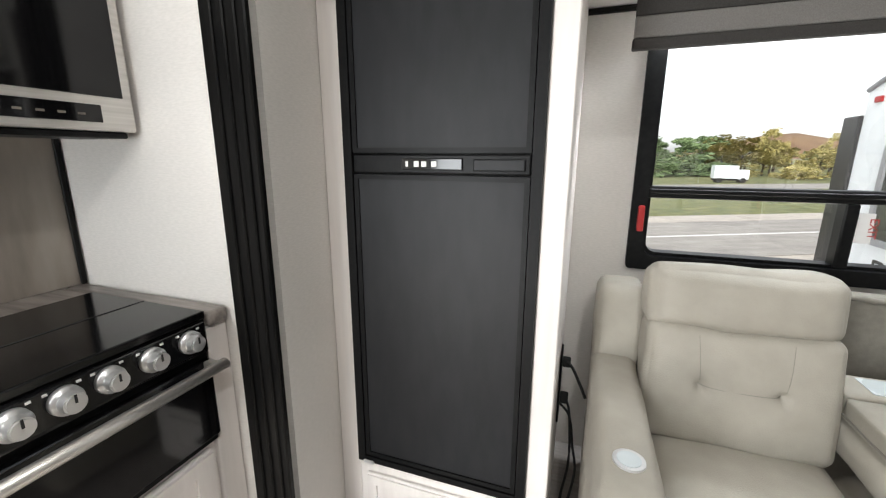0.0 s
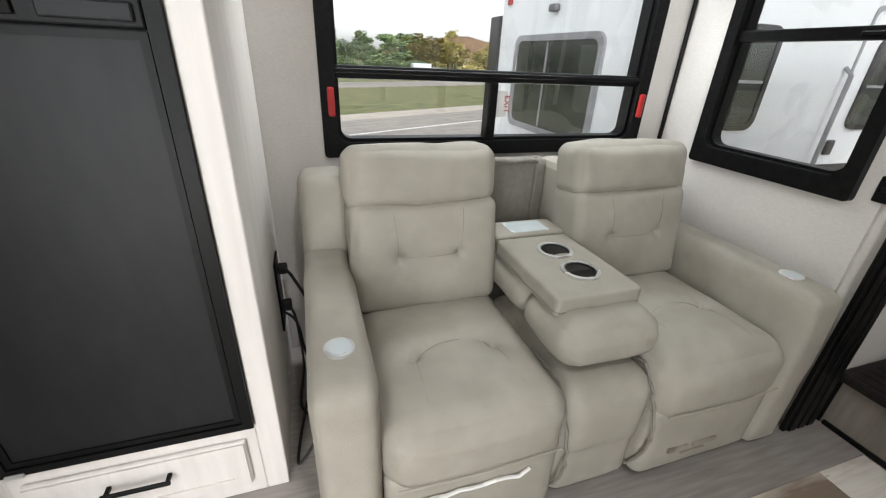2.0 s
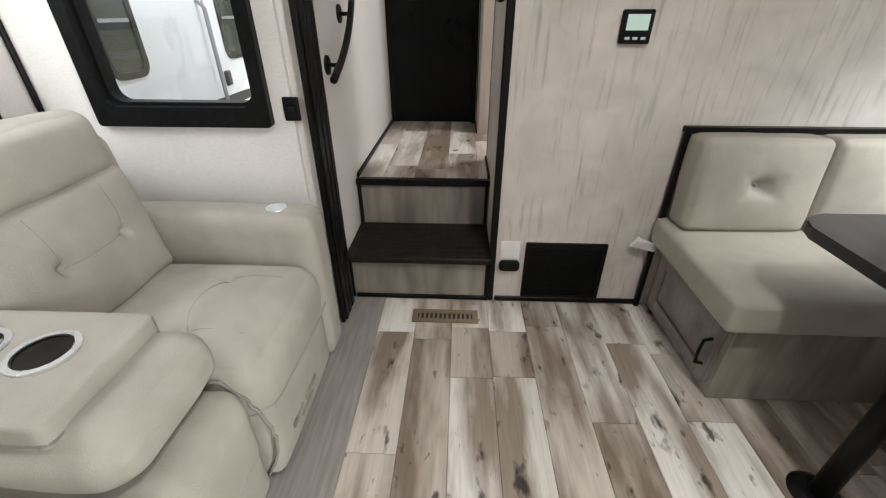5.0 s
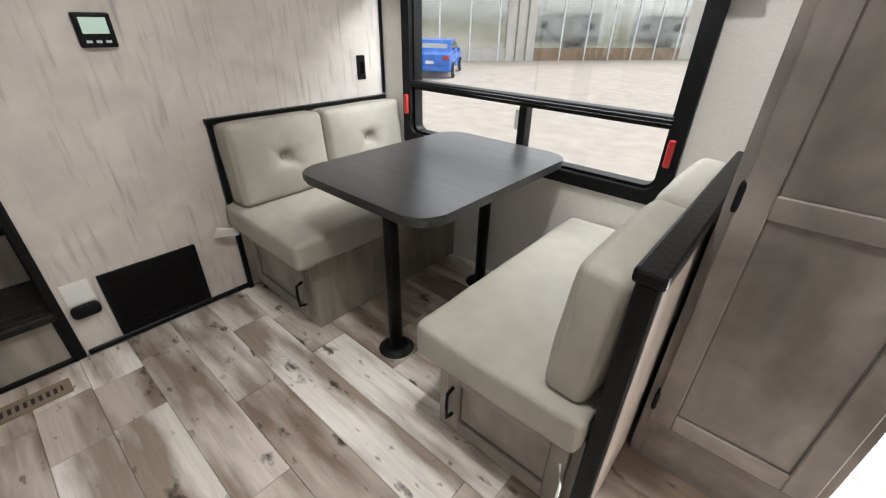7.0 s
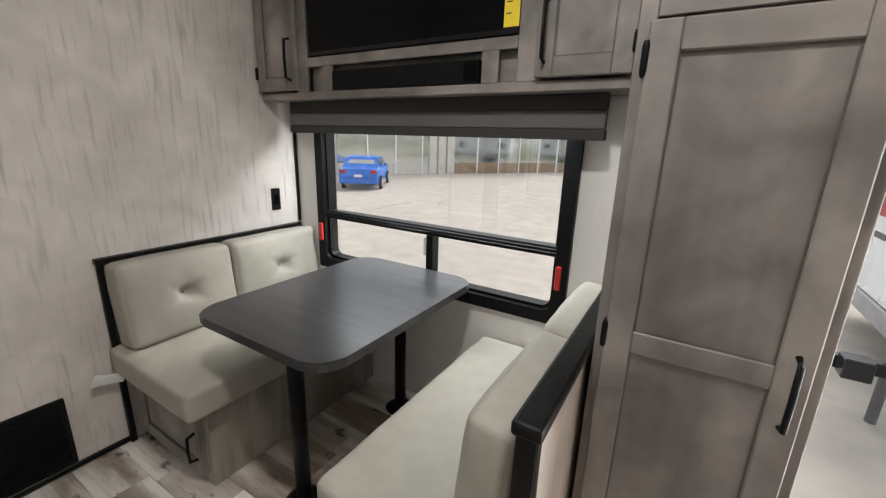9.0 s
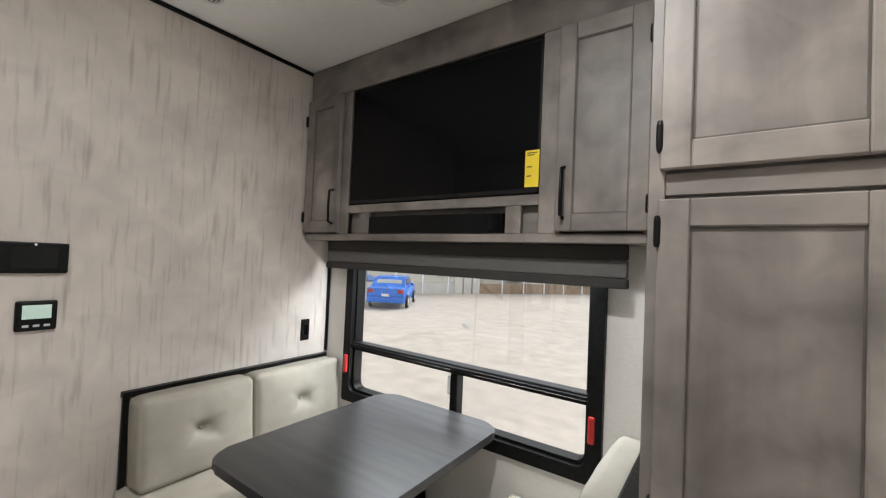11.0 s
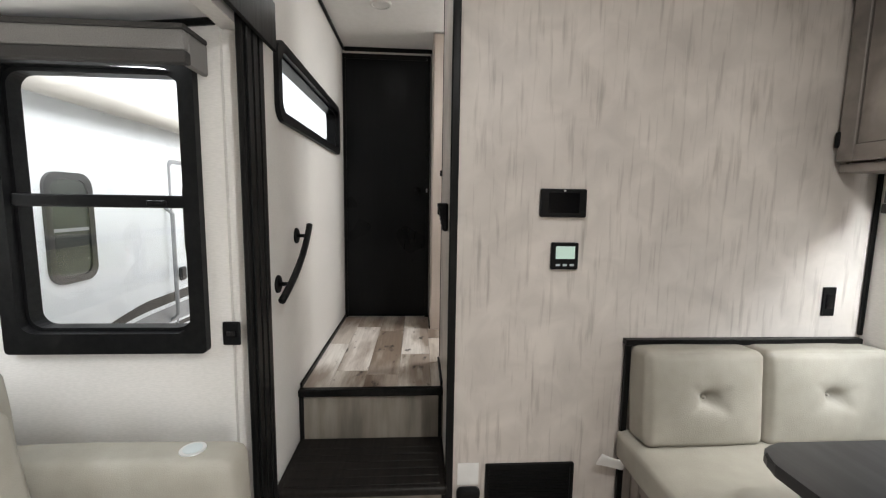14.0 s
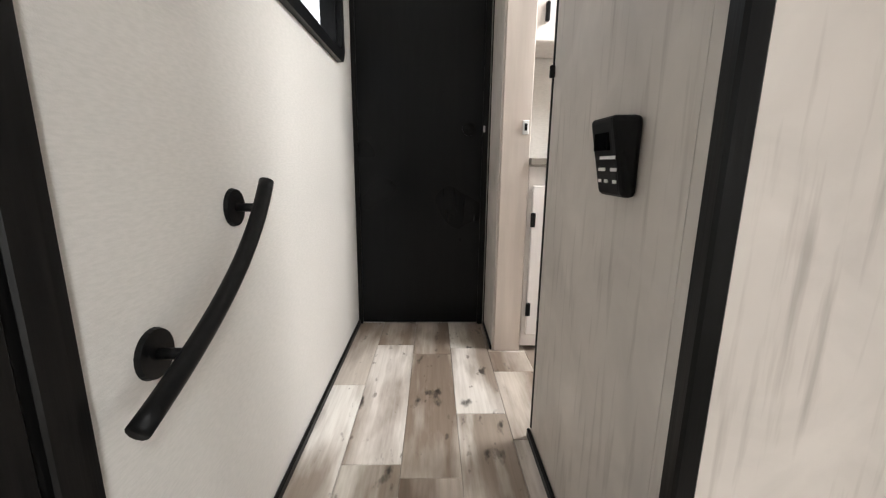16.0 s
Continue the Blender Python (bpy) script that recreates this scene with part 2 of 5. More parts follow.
M = dict(
    wall=mat("pale_wallboard", (0.70, 0.67, 0.635), (0.64, 0.615, 0.58), 0.6, (60, 60, 260), 0.12, fine=420, big=0.06),
    streak=mat("streaked_panel", (0.425, 0.38, 0.343), (0.60, 0.548, 0.503), 0.5, (52, 52, 4.2), 0.03, detail=3.0, big=0.12, lo=0.24, hi=0.45, mottle=0.12),
    ceiling=mat("white_ceiling", (0.86, 0.85, 0.83), (0.83, 0.82, 0.80), 0.7, (30, 30, 30), 0.05, fine=300, big=0.04),
    black=mat("black_stained_wood", (0.004, 0.004, 0.004), (0.009, 0.0085, 0.008), 0.36, (60, 60, 3), 0.25, big=0.3, spec=0.14),
    plastic=mat("black_plastic", (0.004, 0.004, 0.0045), (0.007, 0.007, 0.007), 0.4, (90, 90, 90), 0.05, big=0.1, spec=0.14),
    frame=mat("black_window_frame", (0.004, 0.004, 0.0045), (0.008, 0.008, 0.008), 0.4, (50, 50, 50), 0.05, big=0.2, spec=0.14),
    door=mat("black_door_skin", (0.004, 0.0045, 0.005), (0.006, 0.0065, 0.007), 0.3, (40, 40, 4), 0.06, fine=260, big=0.2, spec=0.14),
    taupe=mat("taupe_cabinet_wood", (0.172, 0.149, 0.133), (0.258, 0.227, 0.205), 0.5, (11, 11, 1.6), 0.1, detail=6, big=0.42, lo=0.3, hi=0.6, vary=0.08, mottle=0.3),
    taupe_x=mat("taupe_cabinet_wood_across", (0.172, 0.149, 0.133), (0.258, 0.227, 0.205), 0.5, (1.6, 11, 11), 0.1, detail=6, big=0.42, lo=0.3, hi=0.6, vary=0.08, mottle=0.3),
    white=mat("whitewashed_cabinet", (0.76, 0.72, 0.69), (0.69, 0.65, 0.62), 0.45, (30, 30, 2), 0.08, big=0.05),
    leather=mat("greige_leatherette", (0.356, 0.331, 0.284), (0.325, 0.301, 0.256), 0.6, (14, 14, 14), 0.3, fine=260, big=0.14, spec=0.35),
    # Sofa backing with the shadow of its recess put into the colour
    recess=mat("recess_shadow_backing", (0.20, 0.186, 0.158), (0.17, 0.158, 0.134), 0.75, (40, 40, 40), 0.2, fine=260, big=0.12, spec=0.25),
    seam=mat("dark_seam", (0.24, 0.22, 0.19), None, 0.7),
    fridge=mat("black_fridge_panel", (0.011, 0.0115, 0.013), (0.015, 0.0155, 0.017), 0.42, (30, 30, 9), 0.12, fine=700, big=0.3, spec=0.22),
    steel=mat("brushed_steel", (0.55, 0.53, 0.50), (0.66, 0.64, 0.61), 0.36, (3, 3, 120), 0.03, metal=0.8, big=0.1),
    chrome=mat("satin_chrome", (0.74, 0.74, 0.74), None, 0.3, metal=0.75, big=0.05),
    gloss=mat("black_glass", (0.004, 0.004, 0.0045), None, 0.08, big=0.0, spec=0.4),
    screen=mat("dark_screen", (0.003, 0.003, 0.0035), None, 0.14, big=0.0, spec=0.12),
    counter=mat("dark_laminate", (0.11, 0.095, 0.085), (0.30, 0.265, 0.24), 0.32, (5, 40, 40), 0.05, big=0.4),
    splash=mat("grey_wood_backsplash", (0.20, 0.17, 0.14), (0.34, 0.30, 0.26), 0.45, (9, 9, 2), 0.05, big=0.3),
    table=mat("charcoal_laminate", (0.02, 0.02, 0.021), (0.04, 0.039, 0.04), 0.31, (3, 30, 30), 0.0, detail=7, big=0.2),
    lino=mat("grey_woodgrain_vinyl", (0.25, 0.228, 0.212), (0.34, 0.31, 0.292), 0.5, (5, 60, 60), 0.08, big=0.12),
    riser=mat("grey_brown_riser", (0.17, 0.15, 0.125), (0.33, 0.295, 0.25), 0.42, (16, 16, 2.2), 0.08, detail=5, big=0.4, lo=0.3, hi=0.65),
    tread=mat("dark_ribbed_tread", (0.012, 0.0105, 0.0095), (0.022, 0.019, 0.017), 0.45, (4, 60, 60), 0.2, big=0.2, spec=0.14),
    shade=mat("charcoal_fabric", (0.10, 0.095, 0.092), (0.135, 0.13, 0.125), 0.85, (300, 300, 300), 0.2, big=0.08),
    # Real lower bands of the valances, and the painted shadow along their tops
    shade_trim=mat("dark_band_and_top_shadow", (0.035, 0.032, 0.03), (0.05, 0.047, 0.044), 0.85, (300, 300, 300), 0.2, big=0.08),
    shade_light=mat("grey_fabric", (0.17, 0.16, 0.15), (0.21, 0.20, 0.19), 0.85, (300, 300, 300), 0.2, big=0.08),
    glaze=mat("dark_glaze_line", (0.085, 0.074, 0.065), (0.115, 0.10, 0.089), 0.6, (30, 30, 30), big=0.3),
    red=mat("red_plastic", (0.42, 0.02, 0.02), None, 0.35),
    yellow=mat("yellow_sticker", (0.85, 0.62, 0.03), None, 0.5, big=0.03),
    paper=mat("white_paper", (0.8, 0.79, 0.77), None, 0.6, big=0.05),
    pad=mat("pale_blue_film", (0.62, 0.68, 0.70), None, 0.3, big=0.1),
    brass=mat("brown_floor_grille", (0.22, 0.165, 0.11), None, 0.45),
    lcd=glow_mat("lit_display", (0.46, 0.60, 0.53), 0.14),
    lens=mat("frosted_lens", (0.75, 0.74, 0.72), None, 0.5, big=0.02),
    metal=mat("galvanised_steel", (0.16, 0.16, 0.17), (0.22, 0.22, 0.23), 0.45, metal=0.6),
    glass=glass_mat("window_glass"),
    plank=plank_mat("weathered_vinyl_plank", [(0.70, 0.65, 0.60), (0.48, 0.415, 0.36), (0.68, 0.64, 0.58), (0.55, 0.49, 0.43), (0.78, 0.74, 0.69), (0.60, 0.54, 0.48)]),
    bolster=mat("pinkish_wood_panel", (0.48, 0.41, 0.36), (0.57, 0.50, 0.445), 0.5, (20, 20, 2), 0.06, big=0.15),
    # outside
    tan=mat("pale_gravel_lot", (0.47, 0.42, 0.365), (0.51, 0.46, 0.405), 0.95, (0.12, 0.3, 1), 0.0, big=0.15),
    asphalt=mat("worn_road", (0.30, 0.275, 0.25), (0.37, 0.345, 0.315), 0.9, (0.5, 3, 1), 0.2, fine=20, big=0.15),
    grass=mat("dry_grass", (0.10, 0.13, 0.045), (0.24, 0.23, 0.09), 0.95, (0.8, 3.5, 1), 0.5, fine=6, big=0.3),
    rv=mat("white_gelcoat", (0.80, 0.84, 0.87), (0.77, 0.81, 0.84), 0.28, (2, 2, 2), big=0.03),
    rv_grey=mat("grey_decal", (0.30, 0.31, 0.33), None, 0.3),
    rv_dark=mat("black_decal", (0.02, 0.02, 0.022), None, 0.3),
    rv_glass=mat("tinted_glass", (0.025, 0.03, 0.028), (0.06, 0.07, 0.058), 0.12, (1.5, 1.5, 4), big=0.3),
    blue=mat("blue_car_paint", (0.02, 0.17, 0.70), None, 0.25),
    rubber=mat("tyre_rubber", (0.02, 0.02, 0.02), None, 0.8),
    facade=mat("cream_metal_siding", (0.62, 0.60, 0.56), (0.56, 0.54, 0.50), 0.6, (6, 6, 0.5), big=0.1),
    facade_brown=mat("tan_base_panel", (0.34, 0.24, 0.16), None, 0.7),
    shopglass=mat("mirrored_shop_glass", (0.62, 0.64, 0.62), None, 0.09, (0.5, 0.5, 2), big=0.05, metal=0.9),
    bark=mat("bark", (0.09, 0.07, 0.055), None, 0.9),
    leaf_green=mat("green_leaves", (0.11, 0.17, 0.07), (0.21, 0.28, 0.12), 0.8, (2, 2, 2), big=0.4, vary=0.25),
    leaf_gold=mat("yellow_leaves", (0.36, 0.30, 0.09), (0.48, 0.42, 0.16), 0.8, (2, 2, 2), big=0.4, vary=0.25),
    hill=mat("autumn_hill", (0.20, 0.12, 0.07), (0.28, 0.18, 0.10), 0.95, (0.05, 0.05, 0.05), big=0.3),
)

# ---- mesh helpers ----
base = {}


def thing(name, at, label, category="", group="", kind=""):
    ob = new(name)
    ob.empty_display_size = 0.1
    ob.location = at
    base[ob] = Vector(at)
    return tagged(ob, label, category, group, kind)


def link(name, bm, material, smooth=False):
    me = bpy.data.meshes.new(name)
    bmesh.ops.recalc_face_normals(bm, faces=bm.faces)
    if smooth:
        for f in bm.faces:
            f.smooth = True
    bm.to_mesh(me)
    bm.free()
    me.materials.append(M[material])
    return new(name, me)


def part(name, bm, material, parent, label="", smooth=False):
    bmesh.ops.translate(bm, verts=bm.verts, vec=-base[parent])
    ob = link(name, bm, material, smooth)
    ob.parent = parent
    base[ob] = base[parent]
    return tagged(ob, label)


def solo(name, bm, material, label, category="", kind="", smooth=False, group=""):
    ob = link(name, bm, material, smooth)
    base[ob] = Vector((0, 0, 0))
    return tagged(ob, label, category, group, kind)


def box(x0, x1, y0, y1, z0, z1, r=0.004, seg=1, bm=None):
    bm2 = bmesh.new()
    m = Matrix.Translation(((x0 + x1) / 2, (y0 + y1) / 2, (z0 + z1) / 2)) @ Matrix.Diagonal((abs(x1 - x0), abs(y1 - y0), abs(z1 - z0), 1))
    bmesh.ops.create_cube(bm2, size=1, matrix=m)
    if r:
        bmesh.ops.bevel(bm2, geom=bm2.edges[:], offset=min(r, 0.45 * min(abs(x1 - x0), abs(y1 - y0), abs(z1 - z0))), segments=seg, profile=0.5, affect="EDGES")
    return join(bm, bm2)


def join(bm, bm2):
    if bm is None:
        return bm2
    me = bpy.data.meshes.new("tmp")
    bm2.to_mesh(me)
    bm2.free()
    bm.from_mesh(me)
    bpy.data.meshes.remove(me)
    return bm


def rod(a, b, r0, r1=None, seg=16, bm=None, bevel=0.0):
    """A round bar from a to b."""
    a, b = Vector(a), Vector(b)
    bm2 = bmesh.new()
    m = Matrix.Translation((a + b) / 2) @ (b - a).to_track_quat("Z", "Y").to_matrix().to_4x4()
    bmesh.ops.create_cone(bm2, cap_ends=True, segments=seg, radius1=r0, radius2=r0 if r1 is None else r1, depth=(b - a).length, matrix=m)
    if bevel:
        bmesh.ops.bevel(bm2, geom=[e for e in bm2.edges if e.is_boundary or len(e.link_faces) == 2 and max(len(f.verts) for f in e.link_faces) > 4], offset=bevel, segments=2, affect="EDGES")
    return join(bm, bm2)


def tube(pts, r, seg=8, bm=None):
    """A bent round tube through pts."""
    bm2 = bmesh.new()
    pts = [Vector(p) for p in pts]
    rings = []
    for i, p in enumerate(pts):
        d = (pts[min(i + 1, len(pts) - 1)] - pts[max(i - 1, 0)]).normalized()
        up = Vector((0, 0, 1)) if abs(d.z) < 0.9 else Vector((1, 0, 0))
        s = d.cross(up).normalized()
        u = s.cross(d)
        rings.append([bm2.verts.new(p + r * (math.cos(a) * s + math.sin(a) * u)) for a in (2 * math.pi * k / seg for k in range(seg))])
    for a, b in zip(rings, rings[1:]):
        for k in range(seg):
            bm2.faces.new((a[k], a[(k + 1) % seg], b[(k + 1) % seg], b[k]))
    bm2.faces.new(rings[0])
    bm2.faces.new(rings[-1])
    return join(bm, bm2)


def cushion(x0, x1, y0, y1, z0, z1, r=0.05, n=14, puff=(0, 0, 0), dents=(), turn=None, wrinkle=0.003):
    """A stuffed block: round edges, bulging faces, and button dents (face axis, sign, u, v, depth, radius)."""
    bm = bmesh.new()
    bmesh.ops.create_cube(bm, size=2)
    bmesh.ops.subdivide_edges(bm, edges=bm.edges[:], cuts=n, use_grid_fill=True)
    h = Vector((x1 - x0, y1 - y0, z1 - z0)) / 2
    c = Vector((x0 + x1, y0 + y1, z0 + z1)) / 2
    for v in bm.verts:
        u = v.co.copy()
        q = Vector(math.copysign(abs(t) ** 0.75, t) if abs(t) < 1 else t for t in u)
        p = Vector(q[i] * h[i] for i in range(3))
        inner = Vector(max(-(h[i] - min(r, h[i])), min(h[i] - min(r, h[i]), p[i])) for i in range(3))
        off = p - inner
        if off.length > 1e-6:
            m = max(abs(off[i]) for i in range(3))
            p = inner + off.normalized() * m
        for i in range(3):
            j, k = (i + 1) % 3, (i + 2) % 3
            p[i] += math.copysign(1, u[i]) * puff[i] * (1 - u[j] ** 2) * (1 - u[k] ** 2) * abs(u[i]) ** 3
        for ax, sg, a, b, depth, rad in dents:
            if u[ax] * sg > 0.9:
                j, k = [i for i in range(3) if i != ax]
                d = math.hypot(p[j] - a * h[j], p[k] - b * h[k])
                p[ax] -= sg * depth * math.exp(-((d / rad) ** 2))
        p += wrinkle * noise.noise_vector(p * 9 + c * 3)
        v.co = p
    m = Matrix.Translation(c)
    if turn:
        m = m @ pose(0, 0, 0, *turn)
    bmesh.ops.transform(bm, matrix=m, verts=bm.verts)
    return bm


def cushion_line(box6, r, puff, turn, axis, sign, uv, dents=(), lift=0.0):
    """Points on a cushion's face, for a seam: uv in -1..1 across the two other axes."""
    x0, x1, y0, y1, z0, z1 = box6
    h = Vector((x1 - x0, y1 - y0, z1 - z0)) / 2
    c = Vector((x0 + x1, y0 + y1, z0 + z1)) / 2
    j, k = [i for i in range(3) if i != axis]
    m = Matrix.Translation(c) @ (pose(0, 0, 0, *turn) if turn else Matrix())
    out = []
    for a, b in uv:
        p = Vector((0, 0, 0))
        p[j], p[k] = a * h[j], b * h[k]
        ua, ub = abs(a) ** (1 / 0.75), abs(b) ** (1 / 0.75)
        d = h[axis] + puff[axis] * (1 - ua * ua) * (1 - ub * ub)
        for ax, sg, da, db, depth, rad in dents:
            d -= depth * math.exp(-((math.hypot(p[j] - da * h[j], p[k] - db * h[k]) / rad) ** 2))
        p[axis] = sign * (d + lift)
        out.append(m @ p)
    return out


def loop_round(w0, w1, h0, h1, r, seg=5):
    """Corners of a rounded rectangle in a plane."""
    out = []
    for cx, cy, a0 in ((w1 - r, h1 - r, 0), (w0 + r, h1 - r, 90), (w0 + r, h0 + r, 180), (w1 - r, h0 + r, 270)):
        for i in range(seg + 1):
            a = radians(a0 + 90 * i / seg)
            out.append((cx + r * math.cos(a), cy + r * math.sin(a)))
    return out


def ring(axis, at, outer, inner, depth, ro=0.01, ri=0.03, bm=None):
    """A flat frame with a rounded hole; axis is the plane's normal, outer and inner are (w0, w1, h0, h1)."""
    bm2 = bmesh.new()
    o, i = loop_round(*outer, ro), loop_round(*inner, ri)

    def put(p, d):
        return (at + d, p[0], p[1]) if axis == "x" else (p[0], at + d, p[1]) if axis == "y" else (p[0], p[1], at + d)

    rows = [[bm2.verts.new(put(p, d)) for p in loop] for loop, d in ((o, 0), (o, depth), (i, depth), (i, 0))]
    n = len(o)
    for a, b in zip(rows, rows[1:] + rows[:1]):
        for k in range(n):
            bm2.faces.new((a[k], a[(k + 1) % n], b[(k + 1) % n], b[k]))
    return join(bm, bm2)


def plate(axis, at, rect, r, depth, bm=None):
    """A thin slab with rounded corners."""
    bm2 = bmesh.new()
    lp = loop_round(*rect, r)

    def put(p, d):
        return (at + d, p[0], p[1]) if axis == "x" else (p[0], at + d, p[1]) if axis == "y" else (p[0], p[1], at + d)

    a, b = [bm2.verts.new(put(p, 0)) for p in lp], [bm2.verts.new(put(p, depth)) for p in lp]
    bm2.faces.new(a)
    bm2.faces.new(b[::-1])
    for k in range(len(lp)):
        bm2.faces.new((a[k], a[(k + 1) % len(lp)], b[(k + 1) % len(lp)], b[k]))
    return join(bm, bm2)


def lettering(text, size, m, material, parent, name="lettering"):
    """Raised letters in the built-in font, as a mesh."""
    cu = bpy.data.curves.new("letters", "FONT")
    cu.body, cu.size, cu.extrude, cu.align_x = text, size, 0.0006, "CENTER"
    tmp = bpy.data.objects.new("letters", cu)
    scene.collection.objects.link(tmp)
    dg = bpy.context.evaluated_depsgraph_get()
    me = bpy.data.meshes.new_from_object(tmp.evaluated_get(dg))
    bpy.data.objects.remove(tmp)
    bm = bmesh.new()
    bm.from_mesh(me)
    bmesh.ops.transform(bm, matrix=m, verts=bm.verts)
    return part(name, bm, material, parent)


def wall(name, axis, a0, a1, w0, w1, z0, z1, holes=(), material="wall", label=""):
    """A wall of thickness a0..a1 along the other axis w0..w1, with (w0, w1, z0, z1) holes right through."""
    bm = bmesh.new()
    cuts = sorted({w0, w1, *(v for h in holes for v in h[:2])})
    for s, e in zip(cuts, cuts[1:]):
        spans, z = [], z0
        for h in sorted((h for h in holes if h[0] <= s and h[1] >= e), key=lambda h: h[2]):
            spans.append((z, h[2]))
            z = h[3]
        spans.append((z, z1))
        for lo, hi in spans:
            if hi - lo > 1e-4:
                box(*((a0, a1, s, e) if axis == "x" else (s, e, a0, a1)), lo, hi, 0, bm=bm)
    bmesh.ops.remove_doubles(bm, verts=bm.verts, dist=1e-5)
    return solo(name, bm, material, label or "pale textured wallboard wall", "wall", "structure")


# ---- the shell ----
X0, D, HALL, DOORX = -0.66, 2.755, 0.885, 4.31
DW, SW, SLY, SLX0, SLX1 = -0.82, 1.565, 2.535, 0.05, 2.58
TOP, STOP, LAND = 2.475, 1.84, 0.49
wall("wall_dinette", "y", DW - 0.06, DW, X0 - 0.1, D + 0.05, -0.1, TOP, [(1.195, 2.535, 0.655, 1.465), (-0.62, 0.42, 0.0, 1.98)], label="pale wallboard wall with the dinette window")
wall("wall_slide_side", "y", SW, SW + 0.06, X0 - 0.1, DOORX + 0.1, -0.1, TOP, [(0.01, 2.60, -0.1, 1.90), (2.91, 4.05, 1.72, 1.96)], label="pale wallboard side wall with the slide-out opening")
wall("wall_kitchen", "x", X0 - 0.06, X0, DW, SW, -0.1, TOP, label="plain pale wall behind the kitchen counter")
wall("wall_slide_back", "y", SLY, SLY + 0.05, SLX0 - 0.05, SLX1 + 0.05, -0.1, STOP + 0.06, [(1.01, 2.385, 0.925, 1.745)], label="pale wallboard slide-out wall with a wide window")
wall("wall_slide_right", "x", SLX1, SLX1 + 0.04, SW + 0.06, SLY, -0.1, STOP + 0.12, [(1.725, 2.285, 0.925, 1.78)], label="pale wallboard slide-out end wall with a window")
wall("wall_slide_left", "x", SLX0 - 0.04, SLX0, SW + 0.06, SLY, -0.1, STOP + 0.12, label="pale wallboard slide-out end wall beside the fridge")
wall("wall_divider", "x", D, D + 0.05, DW, HALL - 0.0005, -0.1, TOP, material="streak", label="light wood-look panel wall with streaked grain")
wall("wall_hall", "y", HALL - 0.035, HALL, D + 0.0505, 3.41, -0.1, TOP, material="streak", label="light streaked panel wall beside the steps")
wall("wall_end", "x", DOORX, DOORX + 0.05, -0.5, SW, 0.3, TOP, [(0.955, 1.545, LAND, 2.40)], label="pale end wall round the black door")
wall("wall_bath_back", "y", -0.45, -0.40, D + 0.05, DOORX, 0.3, TOP, label="pale bathroom wall")
RISE = 0.09
bm = box(SLX0 - 0.05, SLX1 + 0.05, SW + 0.06, SLY + 0.05, STOP, STOP + 0.05, 0)
for v in bm.verts:
    v.co.z += RISE * (SLY - v.co.y) / (SLY - SW)
solo("slide_ceiling", bm, "ceiling", "smooth white slide-out ceiling panel, slightly sloped", "ceiling", "structure")
for nm, a in (("ceiling", (X0 - 0.1, DOORX + 0.1, -0.9, SW + 0.06, TOP, TOP + 0.05)),):
    solo(nm, box(*a, 0), "ceiling", "smooth white ceiling panel", "ceiling", "structure")
floor = solo("floor", box(X0 - 0.1, D + 0.05, DW - 0.06, 1.39, -0.1, -0.006, 0), "riser", "weathered grey and brown vinyl plank floor", "floor", "structure")
landing = solo("landing", box(3.1065, DOORX + 0.05, -0.5, SW, 0.3, LAND - 0.006, 0), "riser", "raised landing floor of weathered vinyl planks", "floor", "structure")
solo("slide_floor", box(SLX0, D, 1.39, SLY, -0.1, 0.0, 0.003), "lino", "grey woodgrain vinyl strip under the sofa", "floor", "structure")

# Black flanges round the slide-out opening, and other dark trim
flange = thing("slide_trim", (1.3, 1.55, 0), "black fluted wooden trim framing the slide-out opening", "trim", kind="structure")
for x0, x1 in ((-0.04, 0.09), (2.545, 2.724)):
    part("post", box(x0, x1, 1.545, 1.564, 0, 2.06, 0.004), "black", flange)
    n = 3
    for i in range(n):
        w = (x1 - x0 - 0.03) / n
        part("flute", box(x0 + 0.015 + i * w + 0.006, x0 + 0.015 + (i + 1) * w - 0.006, 1.538, 1.5448, 0.002, 2.05, 0.003), "black", flange)
part("beam", box(-0.06, 2.79, 1.522, 1.5365, 1.90, 2.07, 0.005), "black", flange)


def trim(name, *b):
    return solo(name, box(*b, 0.004), "black", "thin black wooden trim strip", "trim", "structure")


trim("trim_divider_edge", D - 0.012, D + 0.018, HALL - 0.022, HALL + 0.008, 0, TOP)
trim("trim_divider_top", D - 0.012, D - 0.001, DW, HALL - 0.03, TOP - 0.022, TOP - 0.001)
trim("trim_divider_base", D - 0.012, D - 0.001, 0.17, HALL - 0.03, 0, 0.025)
trim("trim_dinette_corner", D - 0.018, D - 0.001, DW + 0.001, DW + 0.016, 0.86, 1.52)
trim("trim_hall_top", D + 0.06, DOORX, SW - 0.014, SW - 0.001, TOP - 0.025, TOP - 0.001)
trim("trim_hall_end", DOORX - 0.014, DOORX - 0.001, HALL, SW - 0.015, TOP - 0.03, TOP - 0.001)
trim("baseboard_hall", 3.10, DOORX - 0.02, SW - 0.012, SW - 0.001, LAND, LAND + 0.028)
trim("baseboard_hall_right", 3.10, 3.42, HALL + 0.001, HALL + 0.012, LAND, LAND + 0.028)
trim("trim_hall_opening", 3.405, 3.42, HALL - 0.04, HALL + 0.003, LAND + 0.03, TOP)
trim("trim_slide_corner", SLX1 - 0.018, SLX1 - 0.001, SLY - 0.018, SLY - 0.001, 0.0, STOP)
trim("trim_slide_top", SLX0, SLX1, SLY - 0.016, SLY - 0.001, STOP - 0.022, STOP - 0.001)
